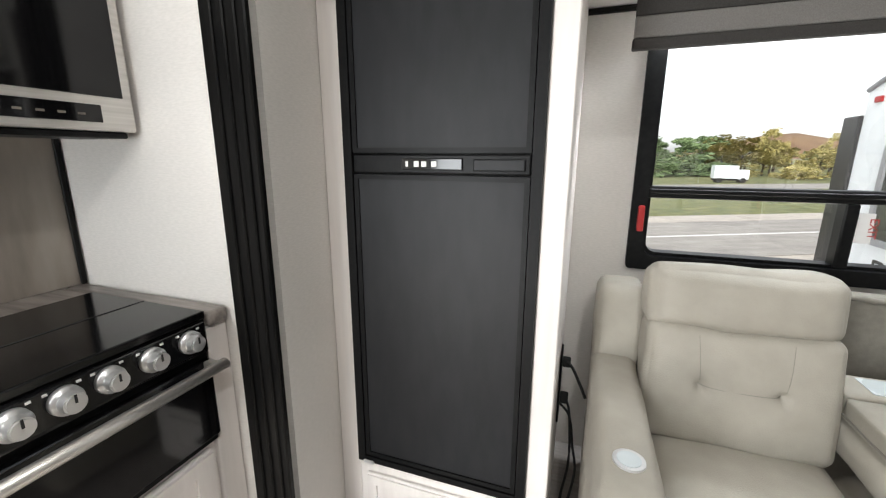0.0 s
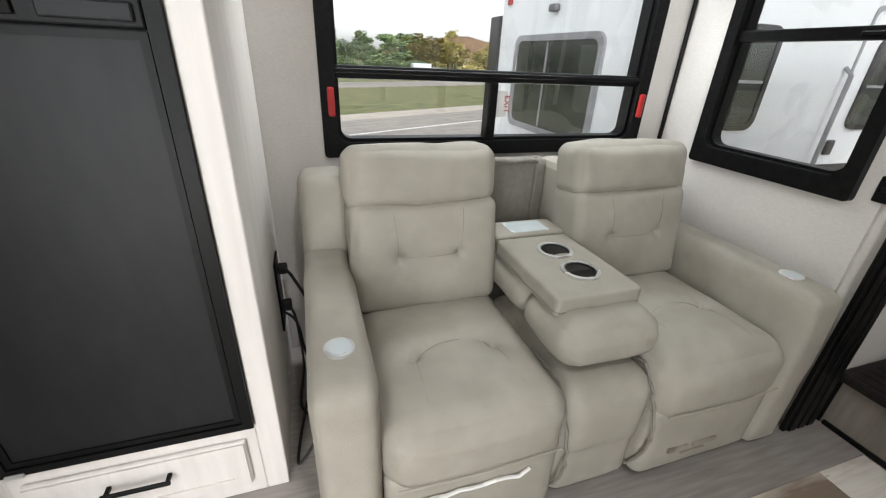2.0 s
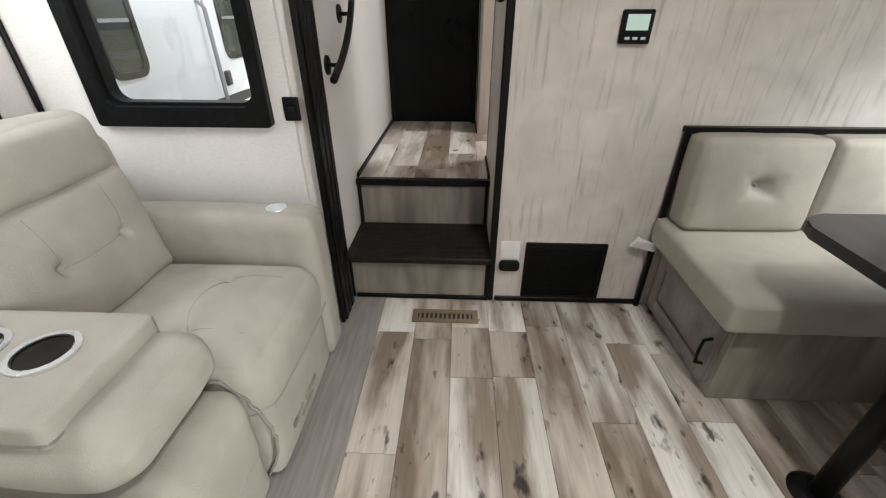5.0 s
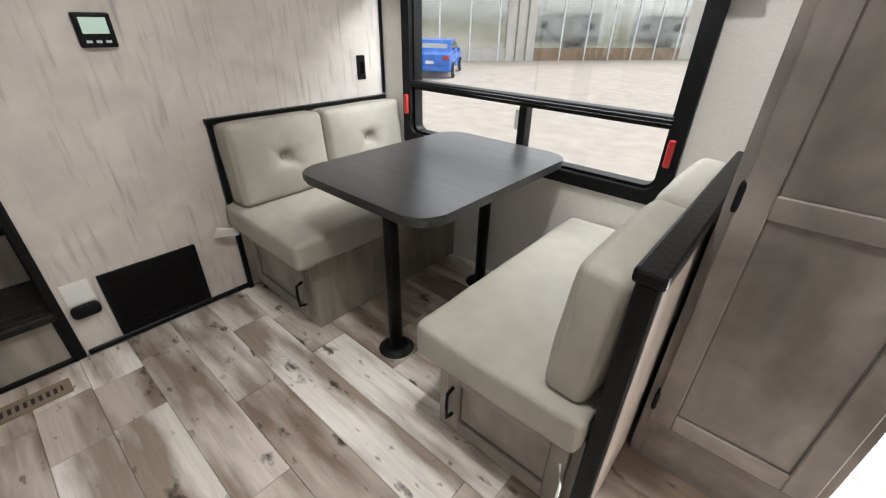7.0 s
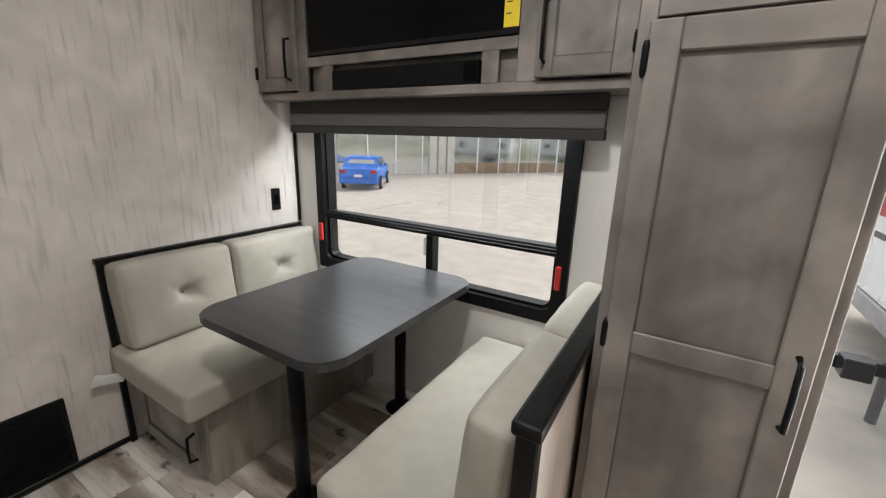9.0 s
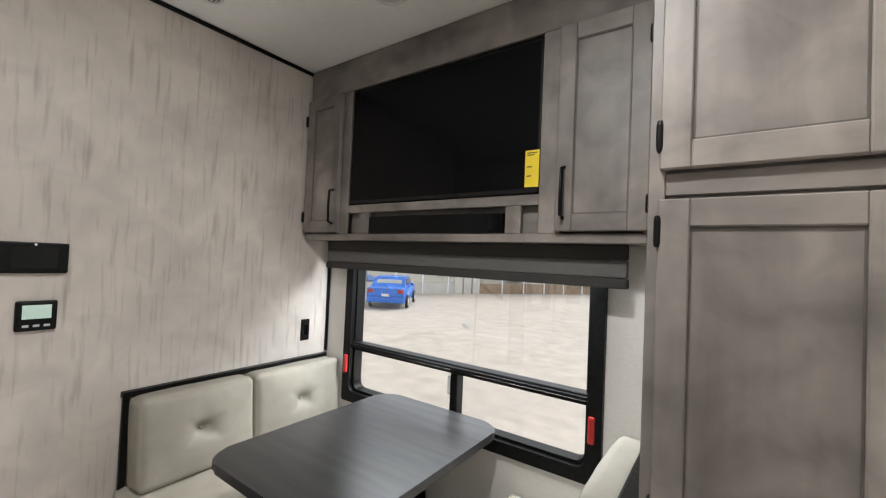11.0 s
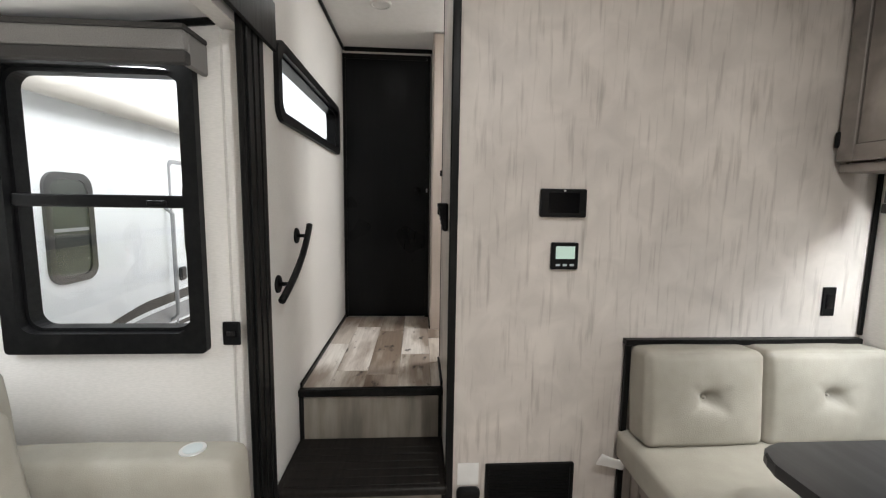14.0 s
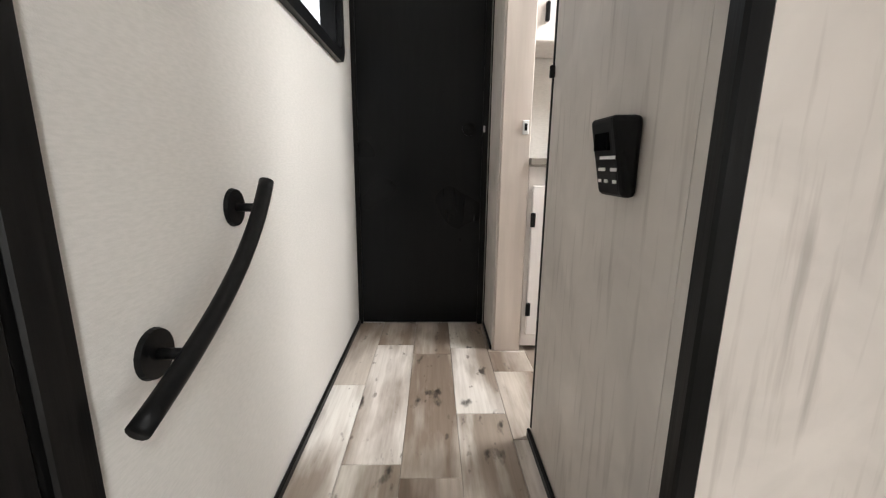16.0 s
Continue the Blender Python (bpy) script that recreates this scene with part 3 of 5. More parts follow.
bm = box(SLX1 - 0.016, SLX1 - 0.001, 1.63, SLY - 0.02, STOP - 0.022, STOP - 0.001, 0.004)
for v in bm.verts:
    v.co.z += RISE * (SLY - v.co.y) / (SLY - SW)
solo("trim_slide_top_end", bm, "black", "thin black wooden trim strip", "trim", "structure")

# Steps up to the landing
steps = thing("steps", (2.9, 1.2, 0), "two wood-look steps with a dark ribbed tread and black nosing", "stairs", kind="structure")
for z0, z1, x in ((-0.05, 0.212, D + 0.001), (0.20, 0.462, 3.085)):
    part("riser", box(x, x + 0.02, HALL, SW, z0, z1, 0.002), "riser", steps)
    for y0, y1 in ((HALL + 0.007, HALL + 0.022), (SW - 0.022, SW - 0.002)):
        part("edge_trim", box(x - 0.008, x - 0.0005, y0, y1, z0, z1, 0.002), "black", steps)
part("base_trim", box(D - 0.012, D, HALL + 0.01, SW - 0.03, 0, 0.02, 0.002), "black", steps)
part("tread", box(2.72, 3.084, HALL + 0.001, SW - 0.001, 0.213, 0.249, 0.012, 3), "tread", steps, "dark brown ribbed tread")
for i in range(6):
    part("rib", box(2.745 + i * 0.05, 2.768 + i * 0.05, HALL + 0.03, SW - 0.03, 0.2485, 0.2525, 0.0015), "tread", steps)
part("nosing", box(3.062, 3.10, HALL + 0.001, SW - 0.001, 0.463, 0.4975, 0.006, 2), "black", steps, "black landing nosing")

# ---- windows ----


def window_y(name, y, out, outer, mid, split, glass_at, label):
    """A framed window in a wall across y: large upper pane, two lower panes, red latches."""
    w = thing(name, ((outer[0] + outer[1]) / 2, y, outer[2]), label, "window", kind="structure")
    x0, x1, z0, z1 = outer
    f = 0.055
    part("window_frame", ring("y", y, outer, (x0 + f, x1 - f, z0 + f, z1 - f), out * 0.025, 0.015, 0.045), "frame", w)
    part("window_frame", ring("y", y - out * 0.06, (x0 + 0.03, x1 - 0.03, z0 + 0.03, z1 - 0.03), (x0 + f + 0.012, x1 - f - 0.012, z0 + f + 0.012, z1 - f - 0.012), out * 0.059, 0.012, 0.04), "frame", w)
    part("crossbar", box(x0 + f, x1 - f, y - out * 0.05, y + out * 0.012, mid - 0.022, mid + 0.022, 0.006, 2), "frame", w)
    part("crossbar", box(x0 + f, x1 - f, y + out * 0.0125, y + out * 0.022, mid - 0.004, mid + 0.014, 0.003), "frame", w)
    part("mullion", box(split - 0.02, split + 0.02, y - out * 0.045, y + out * 0.012, z0 + f, mid - 0.022, 0.005, 2), "frame", w)
    part("pane", box(x0 + f, x1 - f, y - out * 0.034, y - out * 0.030, mid + 0.02, z1 - f + 0.01, 0), "glass", w)
    for a, b in ((x0 + f, split - 0.02), (split + 0.02, x1 - f)):
        part("pane", box(a, b, y - out * 0.034, y - out * 0.030, z0 + f - 0.01, mid - 0.02, 0), "glass", w)
    for x in (x0 + 0.035, x1 - 0.035):
        part("latch", box(x - 0.012, x + 0.012, y + out * 0.026, y + out * 0.045, mid - 0.15, mid - 0.05, 0.006, 2), "red", w, "red emergency latch")
    return w


w1 = window_y("window_1", SLY, -1, (0.975, 2.42, 0.875, 1.79), 1.178, 1.655, 0, "black-framed wide window behind the sofa with red latches")
tag = part("exit_tag", plate("y", SLY + 0.02, (1.685, 1.735, 1.02, 1.125), 0.003, 0.001), "paper", w1, "white exit sticker with red letters")
lettering("EXIT", 0.035, Matrix.Translation((1.722, SLY + 0.018, 1.0725)) @ pose(0, 0, 0, 90, 90, 0), "red", w1)
w2 = window_y("window_2", DW, 1, (1.145, 2.57, 0.615, 1.50), 0.925, 1.815, 0, "black-framed dinette window with red latches")
part("exit_tag", plate("y", DW - 0.02, (1.835, 1.87, 0.79, 0.88), 0.003, 0.001), "paper", w2, "white exit sticker with red letters")

w3 = thing("window_3", (SLX1, 2.0, 0.88), "black-framed side window with a sliding sash", "window", kind="structure")
part("window_frame", ring("x", SLX1, (1.695, 2.315, 0.875, 1.81), (1.742, 2.268, 0.942, 1.765), -0.03, 0.015, 0.05), "frame", w3)
part("window_frame", ring("x", SLX1 + 0.05, (1.715, 2.295, 0.9, 1.79), (1.752, 2.258, 0.953, 1.752), -0.049, 0.01, 0.045), "frame", w3)
part("crossbar", box(SLX1 - 0.012, SLX1 + 0.03, 1.742, 2.268, 1.345, 1.385, 0.006, 2), "frame", w3)
part("sash_latch", box(SLX1 - 0.022, SLX1 - 0.0125, 1.80, 1.86, 1.355, 1.37, 0.003), "plastic", w3)
for z0, z1 in ((0.935, 1.35), (1.38, 1.775)):
    part("pane", box(SLX1 + 0.018, SLX1 + 0.022, 1.735, 2.275, z0, z1, 0), "glass", w3)

w4 = thing("window_4", (3.48, SW, 1.7), "long narrow hall window with rounded black frame", "window", kind="structure")
part("window_frame", ring("y", SW, (2.875, 4.085, 1.685, 1.995), (2.915, 4.045, 1.725, 1.955), -0.02, 0.06, 0.045), "frame", w4)
part("window_frame", ring("y", SW + 0.06, (2.90, 4.06, 1.71, 1.97), (2.925, 4.035, 1.735, 1.945), -0.059, 0.05, 0.04), "frame", w4)
part("pane", box(2.91, 4.05, SW + 0.02, SW + 0.024, 1.72, 1.96, 0), "glass", w4)
for o in (*w1.children, *w2.children, *w3.children, *w4.children):
    if o.name.startswith("pane"):
        o.visible_shadow = False


def valance(x0, x1, y0, y1, z0, z1, cloth, label):
    v = thing("window_valance", ((x0 + x1) / 2, (y0 + y1) / 2, z0), label, "window valance")
    part("fabric_face", box(x0, x1, y0, y1, z0 + 0.036, z1 - 0.035, 0.006, 2), cloth, v)
    part("lower_band", box(x0 - 0.003, x1 + 0.003, y0 - 0.003, y1 + 0.003, z0, z0 + 0.0355, 0.005, 2), "shade_trim", v, "dark lower band")
    # Dark strip that paints the shadow gap over the fabric
    part("top_band", box(x0, x1, y0, y1, z1 - 0.0345, z1 + 0.02, 0.005, 2), "shade_trim", v, "dark strip painting the shaded gap at the top")


valance(0.915, 2.47, 2.40, 2.425, 1.66, 1.80, "shade_light", "grey fabric valance with dark band over the sofa window")
valance(1.06, 2.64, DW + 0.085, DW + 0.115, 1.362, 1.495, "shade", "charcoal fabric dinette valance, dark lower band, painted shadow gap above")
v = thing("window_valance", (2.5, 2.0, 1.70), "grey fabric valance with dark band over side window", "window valance")
part("fabric_face", box(2.45, 2.475, 1.66, 2.33, 1.785, STOP, 0.006, 2), "shade_light", v)
part("return", box(2.4755, 2.578, 1.66, 1.68, 1.75, STOP, 0.004), "shade_light", v)
# Dark cap painting the gap over the side valance as shaded
part("top_band", box(2.449, 2.578, 1.659, 2.331, STOP + 0.0002, STOP + 0.016, 0.003), "shade_trim", v, "dark strip painting the shaded gap at the top")
part("lower_band", box(2.447, 2.478, 1.657, 2.333, 1.75, 1.7845, 0.005, 2), "shade_trim", v, "dark lower band")

# ---- doors ----
d1 = thing("door_1", (DOORX, 1.25, LAND), "smooth black interior door, closed, with a round knob", "door", kind="structure")
part("door_leaf", box(DOORX + 0.002, DOORX + 0.034, 0.9555, 1.5445, LAND + 0.006, 2.3995, 0.002), "door", d1)
part("door_frame", box(DOORX - 0.012, DOORX - 0.001, 0.93, 0.957, LAND, 2.43, 0.003), "black", d1)
part("door_frame", box(DOORX - 0.012, DOORX - 0.001, 1.543, 1.564, LAND, 2.43, 0.003), "black", d1)
part("door_frame", box(DOORX - 0.012, DOORX - 0.001, 0.9575, 1.5425, 2.395, 2.43, 0.003), "black", d1)
knob = part("door_knob", rod((DOORX - 0.05, 1.02, 1.465), (DOORX + 0.003, 1.02, 1.465), 0.024, 0.018, bevel=0.006), "plastic", d1, "round black knob", True)
part("rosette", rod((DOORX - 0.004, 1.02, 1.465), (DOORX + 0.0035, 1.02, 1.465), 0.032), "plastic", d1)
part("strike", box(DOORX - 0.016, DOORX - 0.0125, 0.945, 0.955, 1.45, 1.48, 0.001), "chrome", d1)

d2 = thing("door_2", (-0.1, DW, 0), "open entry doorway with pale metal sill", "doorway", kind="structure")
part("sill", box(-0.62, 0.42, DW - 0.09, DW + 0.01, -0.02, 0.012, 0.004), "rv", d2)
for x0, x1 in ((-0.645, -0.615), (0.415, 0.44)):
    part("jamb", box(x0, x1, DW - 0.07, DW + 0.006, 0.013, 1.98, 0.003), "rv", d2)

# ---- hallway fittings ----
hr = thing("grab_rail", (2.95, SW, 1.0), "curved black metal grab rail on round wall plates", "grab rail")
bend = []
for i in range(21):
    t = i / 20
    bend.append(((1 - t) ** 2 * 2.737 + 2 * t * (1 - t) * 3.03 + t * t * 3.14, 1.513, (1 - t) ** 2 * 1.005 + 2 * t * (1 - t) * 1.10 + t * t * 1.265))
part("rail_bar", tube(bend, 0.014, 12), "plastic", hr, smooth=True)
for x, z, t in ((2.835, 1.04, 4), (3.10, 1.205, 17)):
    b = bend[t]
    arm = part("bracket", rod((b[0], 1.515, b[2]), (b[0], SW - 0.006, b[2]), 0.008), "plastic", hr, smooth=True)
    part("wall_plate", rod((b[0], SW - 0.008, b[2]), (b[0], SW - 0.0005, b[2]), 0.034, 0.036, 24), "plastic", hr)

th = thing("fan_thermostat", (3.000, HALL, 1.3), "black wall thermostat with white lettering marks", "thermostat")
bm = box(2.925, 3.025, HALL + 0.0005, HALL + 0.034, 1.255, 1.375, 0.009, 3)
for v in bm.verts:
    if v.co.y > HALL + 0.012:
        v.co.y += 0.012 * (v.co.z - 1.315) / 0.06
        v.co.x += 0.006 * (1 if v.co.x < 2.975 else -1)
part("case", bm, "plastic", th)
part("window", box(2.950, 3.000, HALL + 0.036, HALL + 0.0425, 1.325, 1.352, 0.001), "gloss", th)
for x0, x1, z in ((2.935, 2.990, 1.312), (2.935, 2.955, 1.294), (2.975, 3.000, 1.294), (2.940, 2.952, 1.276), (2.970, 2.982, 1.276), (2.995, 3.005, 1.276)):
    yf = HALL + 0.034 + 0.012 * (z + 0.0025 - 1.315) / 0.06
    part("marking", box(x0, x1, yf, yf + 0.0012, z, z + 0.005, 0), "paper", th)
hg = solo("door_catch", box(3.395, 3.404, HALL + 0.001, HALL + 0.014, 1.515, 1.545, 0.002), "plastic", "small black door catch on the panel edge", "door catch")

# The bathroom that shows past the hall panel
solo("wall_hall_return", box(4.0, DOORX - 0.018, HALL + 0.031, HALL + 0.036, LAND + 0.001, TOP - 0.002, 0), "streak", "light streaked panel on the bathroom end wall", "wall", "structure")
trim("trim_hall_return", DOORX - 0.0175, DOORX - 0.001, HALL + 0.022, HALL + 0.04, LAND + 0.001, TOP - 0.002)
trim("baseboard_return", 4.0, DOORX - 0.02, HALL + 0.0365, HALL + 0.045, LAND, LAND + 0.022)
bc = thing("bathroom_cabinet", (3.95, 0.5, LAND), "white bathroom cabinet with black pulls, seen past a panel", "cabinet")
part("side_panel", box(3.99, 4.25, 0.80, HALL + 0.03, LAND, TOP - 0.01, 0.003), "bolster", bc, "pinkish wood-look end panel")
part("body", box(4.0, 4.28, 0.05, 0.799, LAND + 0.02, 1.30, 0.004), "white", bc)
part("cabinet_door", box(3.98, 3.9995, 0.40, 0.78, LAND + 0.08, 1.22, 0.004), "white", bc)
part("worktop", box(3.97, 4.28, 0.05, 0.799, 1.301, 1.33, 0.004), "splash", bc)
for z in (0.66, 1.05):
    part("hinge", box(3.972, 3.9795, 0.765, 0.785, z, z + 0.06, 0.003), "plastic", bc)
uc = thing("upper_cabinet", (4.1, 0.5, 1.75), "white bathroom wall cabinet with a black pull", "cabinet")
part("body", box(4.05, 4.30, 0.05, 0.799, 1.78, TOP - 0.01, 0.004), "white", uc)
part("handle", box(4.03, 4.0495, 0.74, 0.755, 1.85, 1.92, 0.003), "plastic", uc)
ws = thing("wall_switch", (3.985, 0.83, 1.44), "small white wall switch on the end panel", "switch")
part("plate", box(3.984, 3.9895, 0.81, 0.835, 1.42, 1.475, 0.002), "paper", ws)
part("rocker", box(3.981, 3.9838, 0.817, 0.828, 1.435, 1.462, 0.001), "plastic", ws)

# ---- ceiling fittings ----


def puck(name, x, y, r, label, grille=False):
    p = thing(name, (x, y, TOP), label, "ceiling light" if not grille else "ceiling vent")
    bm = bmesh.new()
    seg = 28
    prof = ((r, 0.0), (r * 0.97, -0.012), (r * 0.8, -0.016), (r * 0.76, -0.010))
    rows = [[bm.verts.new((x + a * math.cos(2 * math.pi * k / seg), y + a * math.sin(2 * math.pi * k / seg), TOP - 0.0005 + z)) for k in range(seg)] for a, z in prof]
    for a, b in zip(rows, rows[1:]):
        for k in range(seg):
            bm.faces.new((a[k], a[(k + 1) % seg], b[(k + 1) % seg], b[k]))
    part("bezel", bm, "paper", p, smooth=True)
    part("diffuser", rod((x, y, TOP - 0.0085), (x, y, TOP - 0.003), r * 0.77, seg=seg), "plastic" if grille else "lens", p)
    if grille:
        for i in range(-3, 4):
            h = math.sqrt(max(0.01, 1 - (i / 4) ** 2)) * r * 0.7
            part("slat", box(x - h, x + h, y + i * r * 0.2 - 0.003, y + i * r * 0.2 + 0.003, TOP - 0.013, TOP - 0.009, 0.001), "paper", p)


puck("ceiling_light", 1.88, -0.33, 0.075, "round white ceiling light, unlit")
puck("ceiling_light", 3.28, 1.21, 0.06, "small round white hall ceiling light")
puck("ceiling_light", 3.64, 1.23, 0.06, "small round white hall ceiling light")
# Unseen fixture, added to carry the room's fill lamp
puck("ceiling_light", 1.15, 0.45, 0.075, "unseen round ceiling light, added as lit room fill")
puck("ceiling_vent", 2.52, 0.05, 0.058, "round white ceiling vent with dark grille", True)

# ---- divider wall fittings ----
tp = thing("touch_panel", (D, 0.46, 1.33), "black wall-mounted touch panel, screen dark", "touch panel")
part("bezel", box(D - 0.022, D - 0.0005, 0.375, 0.552, 1.328, 1.435, 0.006, 2), "plastic", tp)
part("screen", box(D - 0.0235, D - 0.0222, 0.405, 0.522, 1.345, 1.42, 0), "screen", tp)
part("camera_dot", rod((D - 0.0245, 0.463, 1.428), (D - 0.0222, 0.463, 1.428), 0.004), "chrome", tp)
tm = thing("thermostat", (D, 0.445, 1.13), "black square thermostat with a lit pale display", "thermostat")
part("bezel", box(D - 0.02, D - 0.0005, 0.396, 0.502, 1.128, 1.232, 0.006, 2), "plastic", tm)
part("display", box(D - 0.0212, D - 0.0202, 0.412, 0.486, 1.170, 1.218, 0), "lcd", tm)
for i in range(3):
    part("button", box(D - 0.0215, D - 0.0202, 0.414 + 0.027 * i, 0.43 + 0.027 * i, 1.142, 1.15, 0), "pad", tm)
rg = thing("return_air_grille", (D, 0.55, 0.02), "black perforated return-air grille low on wall", "air grille")
part("grille_frame", ring("x", D - 0.0005, (0.365, 0.73, 0.03, 0.325), (0.38, 0.715, 0.045, 0.31), -0.012, 0.004, 0.004), "plastic", rg)
part("mesh_panel", box(D - 0.006, D - 0.0006, 0.375, 0.72, 0.04, 0.315, 0), "plastic", rg)
for i in range(22):
    part("slat", box(D - 0.0095, D - 0.0062, 0.381, 0.714, 0.05 + i * 0.012, 0.056 + i * 0.012, 0), "plastic", rg)
so = thing("floor_vac_outlet", (D, 0.8, 0.17), "black oval wall socket under a white paper note", "socket")
part("socket", cushion(D - 0.035, D - 0.0005, 0.752, 0.848, 0.18, 0.235, 0.02, 5, wrinkle=0), "plastic", so, smooth=True)
part("paper_note", box(D - 0.004, D - 0.0006, 0.757, 0.843, 0.236, 0.33, 0), "paper", so)


def outlet(name, b, label, axis):
    o = thing(name, ((b[0] + b[1]) / 2, (b[2] + b[3]) / 2, b[4]), label, "outlet")
    part("cover_plate", box(*b, 0.006, 2), "plastic", o)
    x0, x1, y0, y1, z0, z1 = b
    part("rocker", box(x0 - 0.004, x0 + 0.002, y0 + 0.012, y1 - 0.012, z0 + 0.03, z1 - 0.03, 0.002), "gloss", o)


outlet("wall_outlet", (D - 0.008, D - 0.0005, -0.69, -0.635, 0.94, 1.06), "black wall outlet above the dinette bench", "x")
outlet("wall_switch", (SLX1 - 0.012, SLX1 - 0.0005, 1.595, 1.652, 0.895, 0.975), "black rocker switch beside the side window", "x")

gr = thing("floor_register", (2.61, 1.09, 0), "brown metal floor heating register", "floor register")
part("grille_frame", ring("z", 0.0005, (2.565, 2.655, 0.94, 1.245), (2.59, 2.63, 0.965, 1.22), 0.005, 0.006, 0.004), "brass", gr)
part("duct", box(2.585, 2.635, 0.96, 1.225, -0.004, 0.001, 0), "rubber", gr)
for i in range(12):
    part("louvre", box(2.591, 2.629, 0.972 + 0.021 * i, 0.982 + 0.021 * i, 0.0012, 0.004, 0), "brass", gr)

# ---- fridge in the slide-out ----
fc = thing("fridge_cabinet", (0.38, 2.2, 0), "whitewashed tall cabinet surround with a drawer below the fridge", "cabinet")
FY = 1.867
part("side_panel", box(0.738, 0.76, FY, SLY - 0.002, 0, STOP - 0.002, 0.002), "white", fc)
part("side_panel", box(SLX0 + 0.002, 0.062, FY, SLY - 0.002, 0, STOP - 0.002, 0.002), "white", fc)
part("stile", box(0.053, 0.128, FY - 0.018, FY - 0.0005, 0, STOP - 0.002, 0.003), "white", fc)
part("stile", box(0.699, 0.762, FY - 0.018, FY - 0.0005, 0, STOP - 0.002, 0.003), "white", fc)
part("rail", box(0.1285, 0.6985, FY - 0.018, FY - 0.0005, 0, 0.278, 0.003), "white", fc)
dr = part("drawer_front", box(0.158, 0.668, FY - 0.034, FY - 0.0185, 0.06, 0.235, 0.006, 2), "white", fc)
part("drawer_panel", ring("y", FY - 0.034, (0.163, 0.663, 0.065, 0.230), (0.198, 0.628, 0.098, 0.198), -0.006, 0.002, 0.002), "white", dr)
pull = part("handle", box(0.32, 0.48, FY - 0.068, FY - 0.058, 0.168, 0.182, 0.003), "plastic", dr, "black bar handle")
for x in (0.327, 0.467):
    part("handle_post", box(x, x + 0.01, FY - 0.0585, FY - 0.034, 0.17, 0.18, 0.001), "plastic", dr)
fr = thing("fridge", (0.4, 2.2, 0.27), "black two-door absorption fridge with a control strip", "fridge")
part("body", box(0.14, 0.687, FY, 2.45, 0.275, STOP - 0.01, 0.002), "plastic", fr)
part("face_frame", ring("y", FY - 0.0186, (0.1285, 0.6985, 0.2785, STOP - 0.004), (0.155, 0.671, 0.300, STOP - 0.03), -0.014, 0.002, 0.002), "plastic", fr)
for z0, z1 in ((0.304, 1.258), (1.318, STOP - 0.034)):
    d = part("fridge_door", box(0.158, 0.668, FY - 0.024, FY - 0.001, z0, z1, 0.003), "fridge", fr, "textured black door panel")
    part("door_edge", ring("y", FY - 0.024, (0.158, 0.668, z0, z1), (0.172, 0.654, z0 + 0.014, z1 - 0.014), -0.005, 0.002, 0.002), "plastic", d)
st = part("control_strip", box(0.158, 0.668, FY - 0.028, FY - 0.001, 1.262, 1.314, 0.004, 2), "plastic", fr)
part("control_panel", box(0.315, 0.49, FY - 0.034, FY - 0.0285, 1.273, 1.304, 0.006, 2), "gloss", st)
for i, x in enumerate((0.327, 0.352, 0.374, 0.403)):
    part("button", box(x, x + (0.008 if i == 0 else 0.015), FY - 0.036, FY - 0.0342, 1.281, 1.296, 0.001), "lens", st)
part("door_handle", box(0.52, 0.655, FY - 0.036, FY - 0.0285, 1.272, 1.302, 0.004, 2), "fridge", st)
part("hinge_foot", box(0.15, 0.19, FY - 0.04, FY - 0.0328, 0.276, 0.29, 0.003), "chrome", fr)

# cords behind the sofa's end
for nm, pts, r in (("power_cord", ((0.763, 2.36, 0.50), (0.80, 2.33, 0.505), (0.84, 2.27, 0.46), (0.862, 2.25, 0.42)), 0.006), ("power_cord", ((0.763, 2.34, 0.36), (0.80, 2.32, 0.34), (0.815, 2.3, 0.25), (0.82, 2.25, 0.12), (0.80, 2.15, 0.02), (0.845, 2.05, 0.03), (0.84, 1.95, 0.012)), 0.005), ("power_cord", ((0.763, 2.33, 0.335), (0.81, 2.3, 0.30), (0.83, 2.26, 0.2), (0.845, 2.22, 0.1), (0.80, 2.03, 0.012), (0.79, 1.90, 0.012), (0.84, 1.88, 0.10), (0.862, 1.9, 0.13)), 0.005)):
    fine = []
    P = [Vector(p) for p in pts]
    for i in range(len(P) - 1):
        a, b, c, d = P[max(i - 1, 0)], P[i], P[i + 1], P[min(i + 2, len(P) - 1)]
        for k in range(6):
            t = k / 6
            fine.append(0.5 * ((2 * b) + (c - a) * t + (2 * a - 5 * b + 4 * c - d) * t * t + (3 * b - a - 3 * c + d) * t ** 3))
    fine.append(P[-1])
    solo(nm, tube(fine, r, 7), "rubber", "black power cord hanging beside the sofa", "cable", smooth=True)
pb = thing("wall_outlet", (0.76, 2.35, 0.3), "black double outlet with plugs behind the sofa", "outlet")
part("cover_plate", box(0.7605, 0.768, 2.28, 2.40, 0.27, 0.56, 0.004), "plastic", pb)
part("plug", box(0.7685, 0.80, 2.34, 2.375, 0.485, 0.52, 0.006, 2), "rubber", pb)
part("plug", box(0.7685, 0.80, 2.32, 2.355, 0.335, 0.375, 0.006, 2), "rubber", pb)

